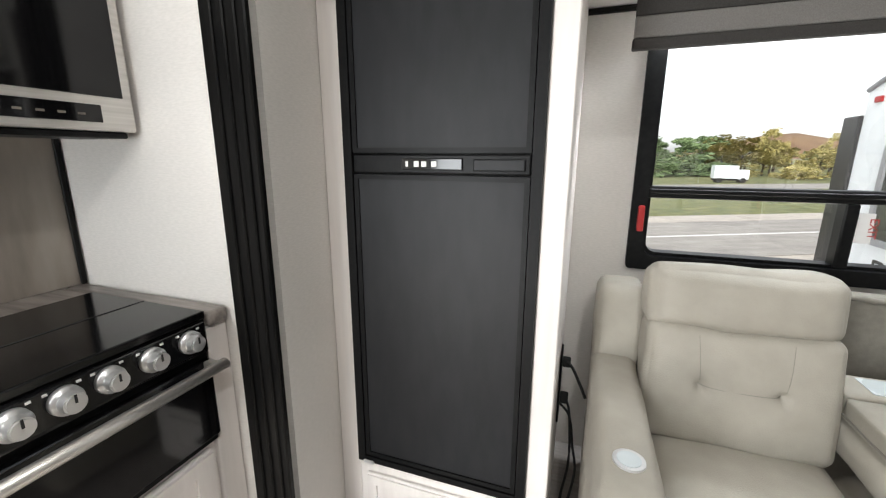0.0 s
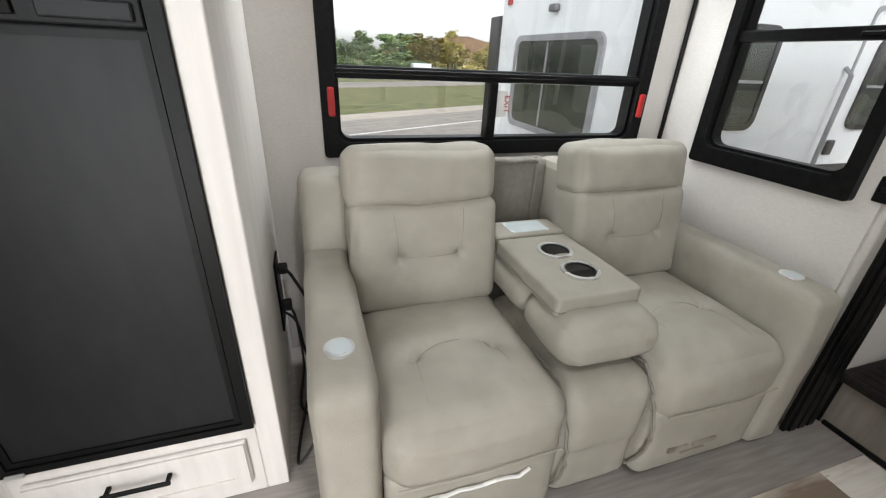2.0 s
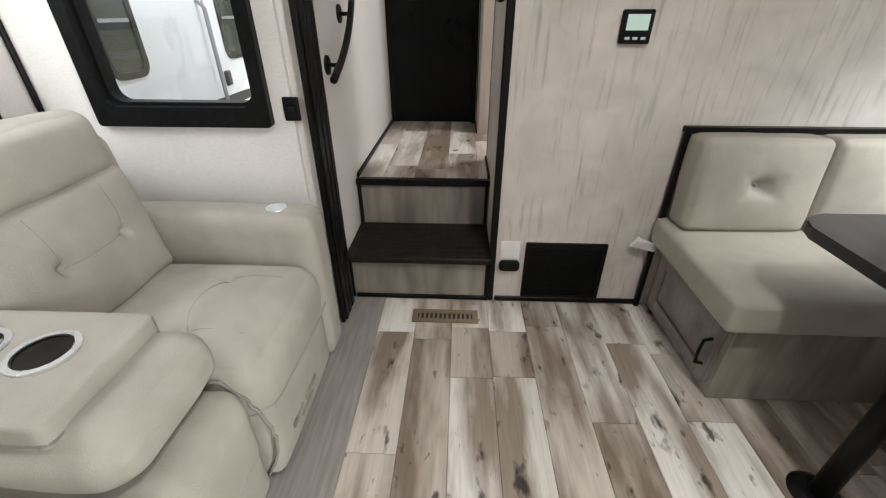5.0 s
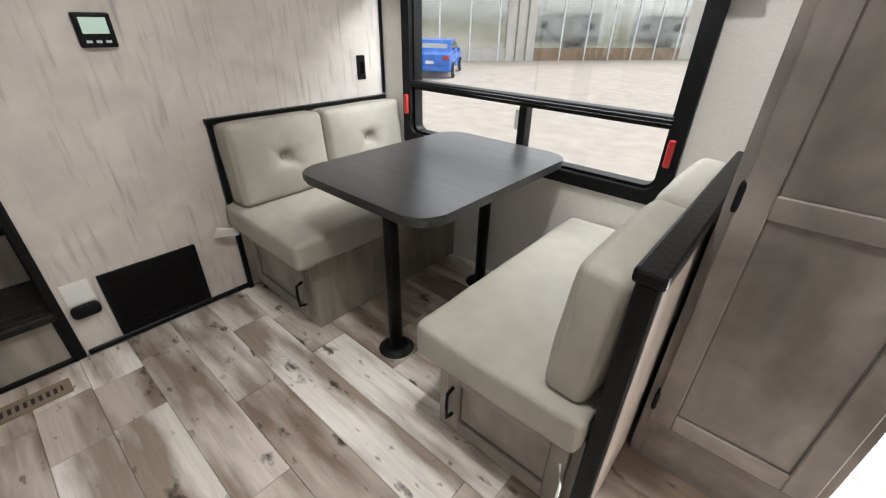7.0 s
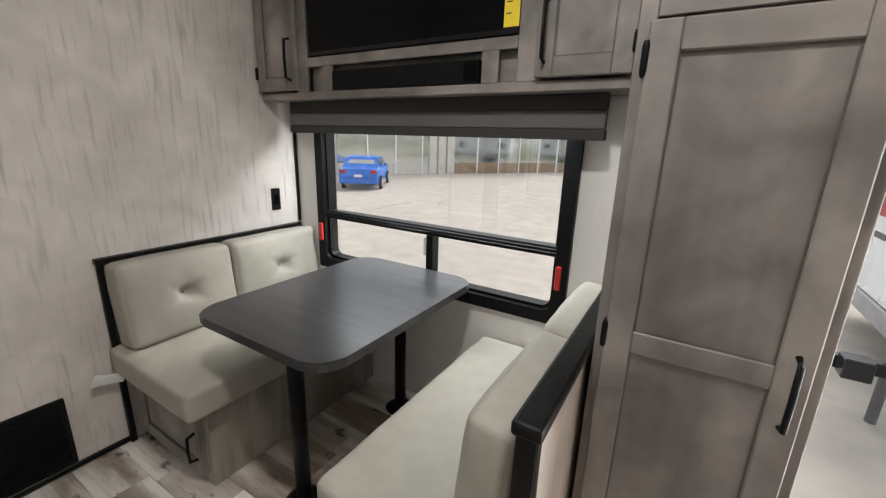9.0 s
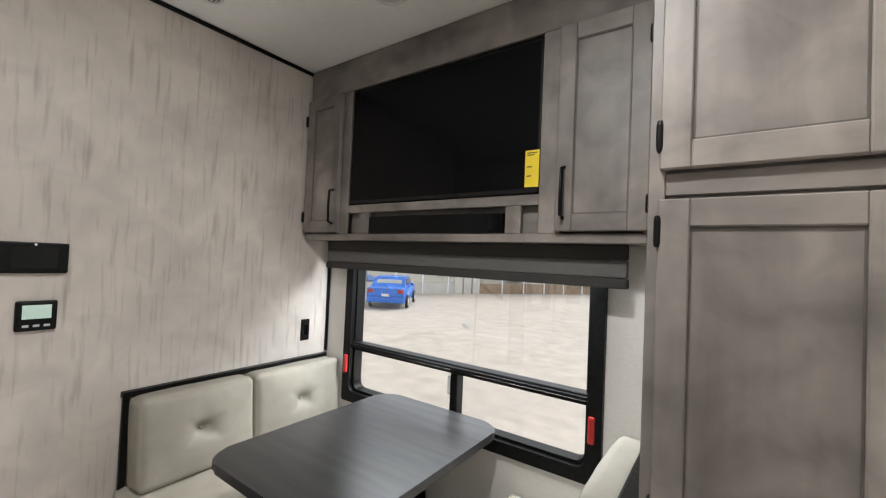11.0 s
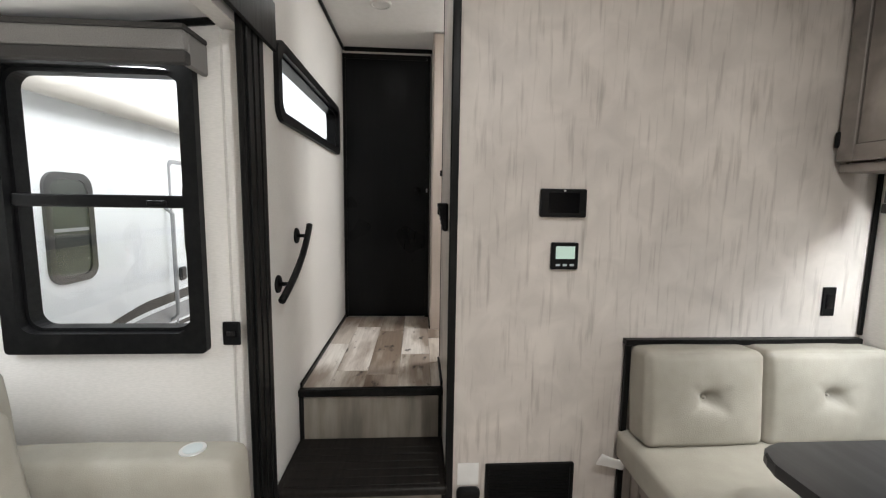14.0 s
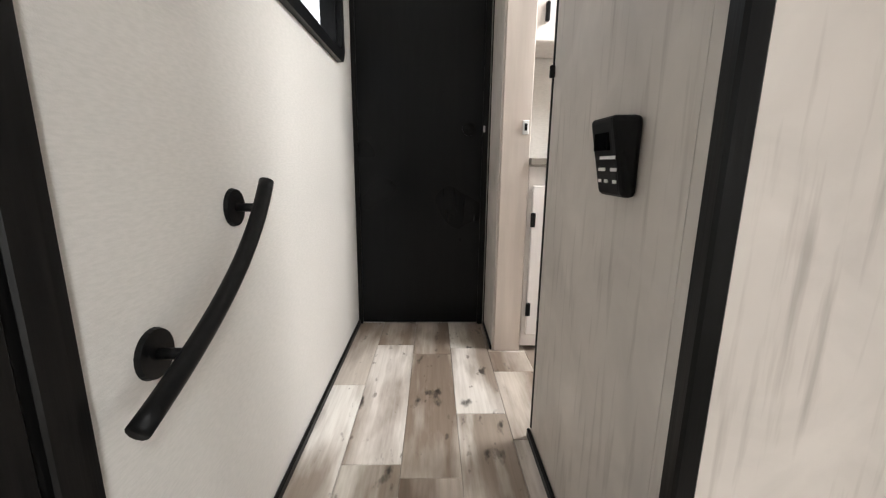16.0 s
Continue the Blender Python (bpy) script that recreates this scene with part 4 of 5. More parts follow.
# ---- theatre sofa ----
sf = thing("theatre_sofa", (1.67, 2.0, 0), "greige leatherette reclining theatre sofa with fold-down cupholder console", "sofa")
part("base_frame", box(0.885, 2.445, 1.66, 2.42, 0.02, 0.30, 0.01, 2), "leather", sf)
for x0, x1, px in ((0.868, 1.012, 0.941), (2.318, 2.462, 2.389)):
    a = part("armrest", cushion(x0, x1, 1.53, 2.32, 0.015, 0.638, 0.035, 14, (0.006, 0.008, 0.010)), "leather", sf, smooth=True)
    pk = part("usb_disc", rod((px, 1.665, 0.636), (px, 1.665, 0.648), 0.037, 0.035, 28), "chrome", sf, "round satin charging disc")
    part("disc_inset", rod((px, 1.665, 0.6482), (px, 1.665, 0.6492), 0.026, seg=24), "pad", sf)
SEATS = ((1.012, 1.512, 1.262), (1.812, 2.318, 2.065))
for x0, x1, xc in SEATS:
    sb6, spuff = (x0 + 0.002, x1 - 0.002, 1.52, 2.12, 0.27, 0.482), (0.004, 0.014, 0.024)
    sd = [(2, 1, u, -0.18, d, w) for u in (-0.48, 0.48) for d, w in ((0.032, 0.012), (0.014, 0.045))]
    sd += [(2, 1, -0.48 + 0.096 * k, -0.18 + 0.10 * math.sin(math.pi * k / 10), 0.003, 0.016) for k in range(1, 10)]
    part("seat_cushion", cushion(*sb6, 0.07, 54, spuff, sd, wrinkle=0.004), "leather", sf, smooth=True)
    arc = [(-0.48 + 0.06 * k, -0.18 + 0.10 * math.sin(math.pi * k / 16)) for k in range(17)]
    part("seam", tube(cushion_line(sb6, 0.07, spuff, None, 2, 1, arc, sd, 0.001), 0.0009, 5), "seam", sf)
    for u in (-0.48, 0.48):
        part("seam", tube(cushion_line(sb6, 0.07, spuff, None, 2, 1, [(u * (1 + 0.01 * k), -0.2 - 0.06 * k) for k in range(10)], sd[:4], 0.0006), 0.0007, 5), "seam", sf)
    part("footrest_panel", cushion(x0 + 0.004, x1 - 0.004, 1.535, 1.70, 0.035, 0.325, 0.035, 14, (0.0, 0.012, 0.0)), "leather", sf, smooth=True)
    bb6, bpuff, bturn = (x0 + 0.002, x1 - 0.012, 2.035, 2.23, 0.455, 0.825), (0.004, 0.028, 0.0), (-9, 0, 0)
    bd = [(1, -1, u, 0.05, d, w) for u in (-0.42, 0.42) for d, w in ((0.028, 0.011), (0.012, 0.04))]
    bd += [(1, -1, -0.42 + 0.084 * k, 0.05, 0.004, 0.012) for k in range(1, 10)]
    part("back_cushion", cushion(*bb6, 0.04, 54, bpuff, bd, bturn, 0.004), "leather", sf, smooth=True)
    part("seam", tube(cushion_line(bb6, 0.04, bpuff, bturn, 1, -1, [(-0.42 + 0.0525 * k, 0.05) for k in range(17)], bd, 0.001), 0.0009, 5), "seam", sf)
    for u in (-0.42, 0.42):
        part("seam", tube(cushion_line(bb6, 0.04, bpuff, bturn, 1, -1, [(u * (1 + 0.012 * k), 0.08 + 0.085 * k) for k in range(10)], bd[:4], 0.0006), 0.0007, 5), "seam", sf)
    part("headrest", cushion(x0 - 0.002, x1 - 0.018, 2.085, 2.262, 0.792, 0.985, 0.046, 30, (0.006, 0.026, 0.006), (), (-8, 0, 0), 0.007), "leather", sf, smooth=True)
    part("piping", tube([(x0 + 0.03 + (x1 - x0 - 0.06) * k / 8, 1.512 - 0.008 * math.sin(math.pi * k / 8), 0.322) for k in range(9)], 0.003, 6), "leather", sf)
    for u0, u1, zz, hh in ((0.20, 0.36, 0.135, 0.018), (0.40, 0.60, 0.135, 0.018), (0.32, 0.52, 0.112, 0.009)):
        part("printed_mark", box(x0 + u0 * 0.5, x0 + u1 * 0.5, 1.5185, 1.5265, zz, zz + hh, 0.001), "riser", sf, "faint printed brand mark")
part("shipping_strip", tube([(1.10 + 0.30 * k / 9, 1.5185 + 0.003 * math.sin(3.0 * k), 0.252 + 0.010 * math.sin(2.3 * k) * (k / 9)) for k in range(10)], 0.0055, 6), "paper", sf, "torn white plastic film strip")
part("console_base", cushion(1.514, 1.81, 1.545, 2.10, 0.20, 0.452, 0.06, 14, (0.002, 0.01, 0.012)), "leather", sf, smooth=True)
for xg in (1.5125, 1.8115):
    part("gathered_seam", tube([(xg + 0.004 * math.sin(2.6 * k), 1.575 - 0.055 * math.sin(math.pi * min(1, k / 16)) + 0.30 * max(0, k - 16) / 14, 0.06 + 0.385 * min(1, k / 18)) for k in range(26)], 0.005, 6), "seam", sf)
part("console_front", cushion(1.516, 1.808, 1.56, 1.72, 0.035, 0.25, 0.04, 10, (0.0, 0.008, 0.0)), "leather", sf, smooth=True)
part("console_cushion", cushion(1.512, 1.838, 1.60, 1.875, 0.472, 0.612, 0.062, 26, (0.010, 0.014, 0.010), [(1, -1, u, 0.1, 0.006, 0.012) for u in (-0.55, -0.1, 0.5)], wrinkle=0.007), "leather", sf, "rounded padded console end", True)
part("console_cushion", cushion(1.516, 1.828, 1.872, 2.235, 0.482, 0.612, 0.055, 22, (0.010, 0.004, 0.008), wrinkle=0.006), "leather", sf, smooth=True)
part("tray_top", cushion(1.526, 1.812, 1.70, 2.108, 0.598, 0.662, 0.012, 14, (0.0, 0.003, 0.003), wrinkle=0.0015), "leather", sf, smooth=True)
part("piping", tube([(x, y, 0.614) for x, y in ((1.525, 2.10), (1.525, 1.71), (1.534, 1.699), (1.80, 1.698), (1.812, 1.71), (1.812, 2.10))], 0.003, 6), "seam", sf)
part("tray_lid", cushion(1.531, 1.817, 2.114, 2.25, 0.60, 0.668, 0.012, 10, (0.0, 0.0, 0.002), wrinkle=0.001), "leather", sf, smooth=True)
part("control_pad", plate("z", 0.6672, (1.60, 1.755, 2.13, 2.225), 0.006, 0.004), "pad", sf, "pale film-covered control pad")
for y in (1.825, 1.970):
    cup = part("cup_holder", ring("z", 0.6605, (1.620, 1.742, y - 0.061, y + 0.061), (1.632, 1.730, y - 0.049, y + 0.049), 0.009, 0.0609, 0.0489), "chrome", sf, "steel-rimmed cup holder")
    part("cup_wall", ring("z", 0.6625, (1.6315, 1.7305, y - 0.0495, y + 0.0495), (1.635, 1.727, y - 0.046, y + 0.046), 0.005, 0.0494, 0.0459), "plastic", cup)
    part("cup_well", rod((1.681, y, 0.6625), (1.681, y, 0.6655), 0.0493, seg=28), "gloss", cup)
part("hinge_arm", box(1.514, 1.534, 2.14, 2.26, 0.57, 0.645, 0.006, 2), "plastic", sf)
part("hinge_arm", box(1.8155, 1.832, 2.14, 2.26, 0.57, 0.645, 0.006, 2), "plastic", sf)
# Panel and rolled edges wear a darkened tone that paints the recess shadow
part("back_panel", cushion(1.48, 1.845, 2.34, 2.43, 0.40, 0.885, 0.02, 14, (0, 0, 0), wrinkle=0.006), "recess", sf, "panel behind the console, coloured dark for its recess shadow", True)
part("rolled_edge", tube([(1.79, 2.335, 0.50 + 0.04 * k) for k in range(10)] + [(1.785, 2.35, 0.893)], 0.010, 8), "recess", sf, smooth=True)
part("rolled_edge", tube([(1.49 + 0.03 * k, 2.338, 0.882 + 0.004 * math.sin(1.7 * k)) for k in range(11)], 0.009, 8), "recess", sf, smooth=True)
part("back_side", cushion(0.872, 1.03, 2.20, 2.43, 0.42, 0.872, 0.035, 10, (0.004, 0.01, 0.004), (), (-5, 0, 0)), "leather", sf, smooth=True)
part("back_side", cushion(2.30, 2.46, 2.20, 2.43, 0.42, 0.872, 0.035, 10, (0.004, 0.01, 0.004), (), (-5, 0, 0)), "leather", sf, smooth=True)
for x0, x1, xc in SEATS:
    part("back_shell", box(x0 + 0.03, x1 - 0.05, 2.22, 2.43, 0.32, 0.885, 0.03, 2), "leather", sf)

# ---- dinette ----
BZ = 0.85
tr = thing("bench_surround", (D, -0.3, 0), "thin black trim framing the dinette bench back", "trim", kind="structure")
part("top_rail", box(D - 0.035, D - 0.001, DW + 0.017, 0.19, BZ - 0.022, BZ + 0.002, 0.003), "black", tr)
part("side_rail", box(D - 0.032, D - 0.0125, 0.165, 0.188, 0, BZ - 0.0225, 0.003), "black", tr)


def shaker(x0, x1, z0, z1, y, front, rail, parent, hside=None, grain="taupe", hz=None, axis="y"):
    """A framed door across x: four rails proud of a flat panel, and a bar handle."""
    d = part("cabinet_door", box(x0, x1, y, y + front * 0.012, z0, z1, 0.002), grain, parent)
    part("stile", box(x0, x0 + rail, y + front * 0.0125, y + front * 0.022, z0, z1, 0.003), "taupe", d)
    part("stile", box(x1 - rail, x1, y + front * 0.0125, y + front * 0.022, z0, z1, 0.003), "taupe", d)
    part("rail", box(x0 + rail, x1 - rail, y + front * 0.0125, y + front * 0.0215, z0, z0 + rail, 0.003), "taupe_x", d)
    part("rail", box(x0 + rail, x1 - rail, y + front * 0.0125, y + front * 0.0215, z1 - rail, z1, 0.003), "taupe_x", d)
    part("bead", ring("y", y + front * 0.0126, (x0 + rail, x1 - rail, z0 + rail, z1 - rail), (x0 + rail + 0.0045, x1 - rail - 0.0045, z0 + rail + 0.0045, z1 - rail - 0.0045), front * 0.002, 0.001, 0.001), "glaze", d)
    if hside:
        hx = x0 + rail * 0.5 if hside < 0 else x1 - rail * 0.5
        h0, h1 = hz
        bar = tube([(hx, y + front * 0.022, h0), (hx, y + front * 0.05, h0 + 0.008), (hx, y + front * 0.053, (h0 + h1) / 2), (hx, y + front * 0.05, h1 - 0.008), (hx, y + front * 0.022, h1)], 0.0065, 8)
        part("handle", bar, "plastic", d, "black bar handle", True)
    return d


def bench(name, x0, x1, back, label):
    """A dinette bench: box base with an end door, seat cushion, two back cushions. back: +1 leans on the high-x side."""
    b = thing(name, ((x0 + x1) / 2, -0.3, 0), label, "bench", "dinette benches")
    part("base_box", box(x0, x1, DW + 0.002, 0.12, 0, 0.335, 0.003), "riser", b)
    shaker(x0 + 0.03, x1 - 0.05, 0.05, 0.31, 0.1205, 1, 0.05, b, -1 if back > 0 else 1, hz=(0.12, 0.24))
    part("cleat", box(x0 + (-0.012 if back > 0 else 0.1), x1 - (0.1 if back > 0 else -0.012), -0.75, 0.05, 0.336, 0.352, 0.002), "rubber", b)
    c0, c1 = (x0 - 0.055, x1 - 0.005) if back > 0 else (x0 + 0.005, x1 + 0.035)
    part("seat_cushion", cushion(c0, c1, DW + 0.004, 0.20, 0.353, 0.475, 0.022, 26, (0.004, 0.006, 0.012), wrinkle=0.002), "leather", b, smooth=True)
    p0, p1 = (x1 - 0.15, x1 - 0.012) if back > 0 else (x0 + 0.012, x0 + 0.118)
    for y0, y1 in ((-0.295, 0.165), (DW + 0.006, -0.305)):
        dents = [(0, -back, 0, 0.05, 0.036, 0.018), (0, -back, 0, 0.05, 0.014, 0.05)]
        for k in range(1, 5):
            for a in (35, 90, 150, 215, 325):
                dents.append((0, -back, 0.085 * k * math.cos(radians(a)), 0.05 + 0.10 * k * math.sin(radians(a)), 0.012 / k, 0.017))
        part("back_cushion", cushion(p0, p1, y0, y1, 0.474, 0.835, 0.028, 40, (0.026, 0.004, 0.004), dents, (0, back * 5, 0), 0.003), "leather", b, smooth=True)
        yc = (y0 + y1) / 2
        xb = p0 + 0.022 if back > 0 else p1 - 0.022
        part("button", rod((xb - 0.006, yc, 0.664), (xb + 0.006, yc, 0.664), 0.009, bevel=0.002), "leather", b, smooth=True)
    return b


bench("dinette_bench", 2.19, 2.75, 1, "greige tufted dinette bench against the streaked panel wall")
bench("dinette_bench", 0.985, 1.47, -1, "greige dinette bench against the low divider")
ld = thing("low_divider", (0.96, -0.3, 0), "low divider of pale wood-look panel with black cap and end", "divider")
part("panel", box(0.945, 0.975, DW + 0.002, 0.14, 0, 0.84, 0.002), "bolster", ld)
part("end_post", box(0.938, 0.982, 0.1405, 0.168, 0, 0.84, 0.004), "black", ld)
part("cap", box(0.930, 0.990, DW + 0.002, 0.178, 0.8405, 0.872, 0.008, 2), "black", ld)
nt = solo("paper_tag", cushion(2.695, 2.707, 0.175, 0.275, 0.325, 0.38, 0.005, 6, wrinkle=0.02, turn=(15, 0, 0)), "paper", "crumpled white paper tag by the bench", "paper tag")
cord = solo("charging_cord", tube([(1.02, 0.19, 0.30), (1.0, 0.215, 0.26), (1.0, 0.225, 0.18), (0.985, 0.21, 0.10), (0.96, 0.205, 0.05)], 0.004, 6), "paper", "white cord hanging at the bench end", "cable", smooth=True)

tb = thing("dinette_table", (1.88, -0.35, 0), "charcoal laminate dinette table with rounded corners on black posts", "table")
bm = plate("z", 0.708, (1.545, 2.215, DW + 0.03, 0.115), 0.09, 0.032)
bmesh.ops.bevel(bm, geom=[e for e in bm.edges if all(len(f.verts) > 4 or True for f in e.link_faces) and abs(e.verts[0].co.z - e.verts[1].co.z) < 1e-5], offset=0.006, segments=2, affect="EDGES")
part("tabletop", bm, "table", tb)
for x, y in ((1.85, -0.03), (1.89, -0.68)):
    lg = part("table_leg", rod((x, y, 0.012), (x, y, 0.70), 0.028, 0.028, 20), "plastic", tb, smooth=True)
    part("floor_plate", rod((x, y, 0.0005), (x, y, 0.02), 0.075, 0.05, 28), "plastic", lg)
    part("leg_socket", rod((x, y, 0.69), (x, y, 0.7075), 0.06, 0.075, 24), "plastic", lg)

# ---- television cabinet over the dinette ----
CY = -0.64
tc = thing("overhead_cabinet", (1.86, -0.73, 1.52), "taupe wood overhead cabinet with two doors and niches", "cabinet")
CX0, CX1, CZ = 0.965, D - 0.014, 1.515
part("bottom", box(CX0, CX1, DW + 0.002, CY, CZ, CZ + 0.018, 0.002), "taupe_x", tc)
part("back", box(CX0, CX1, DW + 0.002, DW + 0.012, CZ + 0.019, TOP - 0.003, 0), "taupe", tc)
part("end_panel", box(CX0, CX0 + 0.016, DW + 0.013, CY - 0.0005, CZ + 0.019, TOP - 0.003, 0.002), "taupe", tc)
f0, f1 = CY, CY + 0.016
for b in ((CX0, CX1, 2.30, TOP - 0.003), (CX0, CX1, CZ + 0.0, 1.548)):
    part("face_rail", box(b[0], b[1], f0 + 0.0005, f1, b[2], b[3], 0.002), "taupe_x", tc)
for x0, x1 in ((CX0, 1.00), (1.27, 1.355), (2.40, 2.465), (2.715, CX1)):
    part("face_stile", box(x0, x1, f0 + 0.0005, f1 - 0.0005, 1.5485, 2.2995, 0.002), "taupe", tc)
part("face_rail", box(1.3555, 2.3995, f0 + 0.0005, f1 - 0.0008, 1.655, 1.695, 0.002), "taupe_x", tc)
for x0, x1 in ((1.425, 1.49), (2.24, 2.30)):
    part("niche_post", box(x0, x1, f0 - 0.0, f1 - 0.001, 1.5485, 1.6545, 0.002), "taupe", tc)
part("niche_back", box(1.3555, 2.3995, CY - 0.03, CY - 0.022, 1.5485, 1.6545, 0), "taupe_x", tc)
for x0, x1, s in ((0.985, 1.285, 1), (2.455, 2.735, -1)):
    shaker(x0, x1, 1.555, 2.29, f1 + 0.001, 1, 0.06, tc, s, hz=(1.60, 1.78))
    hx = x0 if s > 0 else x1
    for z in (1.64, 2.18):
        part("hinge", cushion(hx - 0.008, hx + 0.008, f1 + 0.008, f1 + 0.032, z - 0.03, z + 0.03, 0.006, 4, wrinkle=0), "plastic", tc)
tv = thing("television", (1.87, -0.65, 1.7), "large black flat television in the cabinet, switched off", "television")
part("casing", box(1.36, 2.395, CY - 0.045, CY + 0.004, 1.70, 2.295, 0.005, 2), "plastic", tv)
part("screen", box(1.372, 2.383, CY + 0.0042, CY + 0.0052, 1.722, 2.283, 0), "screen", tv)
part("lower_bezel", box(1.362, 2.393, CY + 0.0045, CY + 0.0085, 1.702, 1.7215, 0.002), "gloss", tv)
yl = part("energy_label", box(1.362, 1.418, CY + 0.0054, CY + 0.0062, 1.725, 1.865, 0), "yellow", tv, "yellow energy label with black bars")
for z, w in ((1.853, 0.04), (1.845, 0.03), (1.80, 0.02), (1.765, 0.018)):
    part("printed_bar", box(1.41 - w, 1.41, CY + 0.0064, CY + 0.0068, z, z + 0.004, 0), "rubber", yl)
sb = thing("soundbar", (1.9, -0.65, 1.56), "black soundbar stereo sitting in the cabinet niche", "soundbar")
part("case", box(1.50, 2.235, CY - 0.02, CY + 0.02, 1.5495, 1.632, 0.006, 2), "plastic", sb)
part("end_panel", box(1.50, 1.56, CY + 0.0205, CY + 0.026, 1.56, 1.625, 0.004), "gloss", sb)

# ---- pantry beside the entry ----
PY, PX0, PX1 = -0.235, 0.50, 0.925
pn = thing("pantry", (0.71, -0.52, 0), "tall taupe wood pantry cabinet with two panelled doors", "cabinet")
part("body", box(PX0, PX1, DW + 0.002, PY, 0, TOP - 0.003, 0.003), "taupe", pn)
for x0, x1 in ((PX0 - 0.004, PX0 + 0.03), (PX1 - 0.03, PX1 + 0.004)):
    part("face_stile", box(x0, x1, PY + 0.0005, PY + 0.014, 0, TOP - 0.004, 0.002), "taupe", pn)
for z0, z1 in ((0.0, 0.17), (1.60, 1.65)):
    part("face_rail", box(PX0 + 0.0305, PX1 - 0.0305, PY + 0.0005, PY + 0.0135, z0, z1, 0.002), "taupe_x", pn)
dd = shaker(PX0 + 0.02, PX1 - 0.02, 0.19, 1.59, PY + 0.0145, 1, 0.06, pn, -1, hz=(0.80, 0.96))
part("rail", box(PX0 + 0.08, PX1 - 0.08, PY + 0.027, PY + 0.036, 0.875, 0.93, 0.003), "taupe_x", dd)
shaker(PX0 + 0.02, PX1 - 0.02, 1.655, TOP - 0.03, PY + 0.0145, 1, 0.06, pn, -1, hz=(1.70, 1.82))
for z in (0.27, 0.91, 1.52, 1.73, 2.3):
    part("hinge", cushion(PX1 - 0.026, PX1 - 0.012, PY + 0.014, PY + 0.042, z - 0.035, z + 0.035, 0.006, 4, wrinkle=0), "plastic", pn)

# ---- kitchen counter ----
kc = thing("kitchen_cabinet", (-0.35, 1.2, 0), "white kitchen base cabinet with panelled door under the range", "cabinet")
part("body", box(X0 + 0.002, -0.105, 0.30, SW - 0.003, 0.0, 0.878, 0.003), "white", kc)
for y0, y1 in ((1.488, SW - 0.004),):
    part("stile", box(-0.1045, -0.088, y0, y1, 0, 0.877, 0.003), "white", kc)
part("drawer_front", box(-0.1045, -0.086, 0.90, 1.47, 0.34, 0.545, 0.006, 2), "white", kc)
part("door_frame", ring("x", -0.086, (0.91, 1.465, 0.345, 0.54), (0.96, 1.41, 0.385, 0.50), 0.008, 0.002, 0.002), "white", kc)
part("drawer_front", box(-0.1045, -0.086, 0.90, 1.47, 0.06, 0.32, 0.006, 2), "white", kc)
ct = thing("countertop", (-0.35, 1.2, 0.88), "dark woodgrain laminate countertop with rounded edge", "countertop")
part("slab", box(X0 + 0.002, -0.075, 1.502, SW - 0.003, 0.879, 0.92, 0.012, 3), "counter", ct)
part("slab_back", box(X0 + 0.002, -0.52, 0.30, 1.5015, 0.879, 0.92, 0.006), "counter", ct)
part("slab_side", box(-0.5195, -0.075, 0.30, 0.92, 0.879, 0.92, 0.006), "counter", ct)
solo("backsplash", box(X0 + 0.0005, X0 + 0.012, 0.30, SW - 0.004, 0.921, 1.36, 0), "splash", "grey wood-look backsplash panel behind the range", "backsplash", "structure")
solo("backsplash_trim", box(X0 + 0.0125, X0 + 0.02, SW - 0.02, SW - 0.004, 0.921, 1.36, 0.002), "black", "thin dark trim at the backsplash edge", "trim", "structure")
rg = thing("range_cooker", (-0.3, 1.2, 0.56), "black glass-topped range with chrome knobs and steel handle", "range cooker")
part("body", box(-0.515, -0.088, 0.925, 1.498, 0.56, 0.905, 0.003), "plastic", rg)
part("glass_cover", box(-0.512, -0.085, 0.925, 1.499, 0.9055, 0.927, 0.004, 2), "gloss", rg, "folded black glass cover")
part("cover_seam", box(-0.30, -0.296, 0.93, 1.495, 0.9272, 0.9282, 0), "rubber", rg)
part("control_panel", box(-0.0875, -0.070, 0.925, 1.485, 0.825, 0.905, 0.004, 2), "gloss", rg)
ov = part("oven_door", box(-0.0875, -0.066, 0.925, 1.485, 0.59, 0.805, 0.004, 2), "gloss", rg, "black glass oven door")
hb = part("handle", tube([(-0.03, 0.93, 0.795), (-0.03, 1.2, 0.795), (-0.03, 1.495, 0.795)], 0.014, 12), "steel", ov, "brushed steel bar handle", True)
for y in (0.96, 1.47):
    part("handle_post", box(-0.066, -0.026, y - 0.012, y + 0.012, 0.782, 0.808, 0.004), "steel", ov)
for y in (1.435, 1.345, 1.26, 1.185, 1.11, 1.03):
    k = part("knob", rod((-0.0695, y, 0.872), (-0.058, y, 0.872), 0.028, 0.027, 28), "chrome", rg, "round chrome control knob", True)
    part("knob_grip", rod((-0.0578, y, 0.872), (-0.035, y, 0.872), 0.021, 0.019, 24, bevel=0.003), "chrome", k)
    part("pointer", box(-0.0349, -0.0335, y - 0.002, y + 0.002, 0.874, 0.89, 0), "rubber", k)
    for o in (-0.026, 0.026):
        part("marking", box(-0.0696, -0.0688, y + o - 0.004, y + o + 0.004, 0.894, 0.899, 0), "lens", rg)
mw = thing("microwave", (-0.45, 1.2, 1.36), "stainless over-range microwave with black glass door", "microwave")
part("case", box(X0 + 0.003, -0.32, 0.90, SW - 0.012, 1.365, 1.79, 0.004), "steel", mw)
part("door", box(-0.3195, -0.30, 0.90, SW - 0.012, 1.365, 1.79, 0.006, 2), "steel", mw)
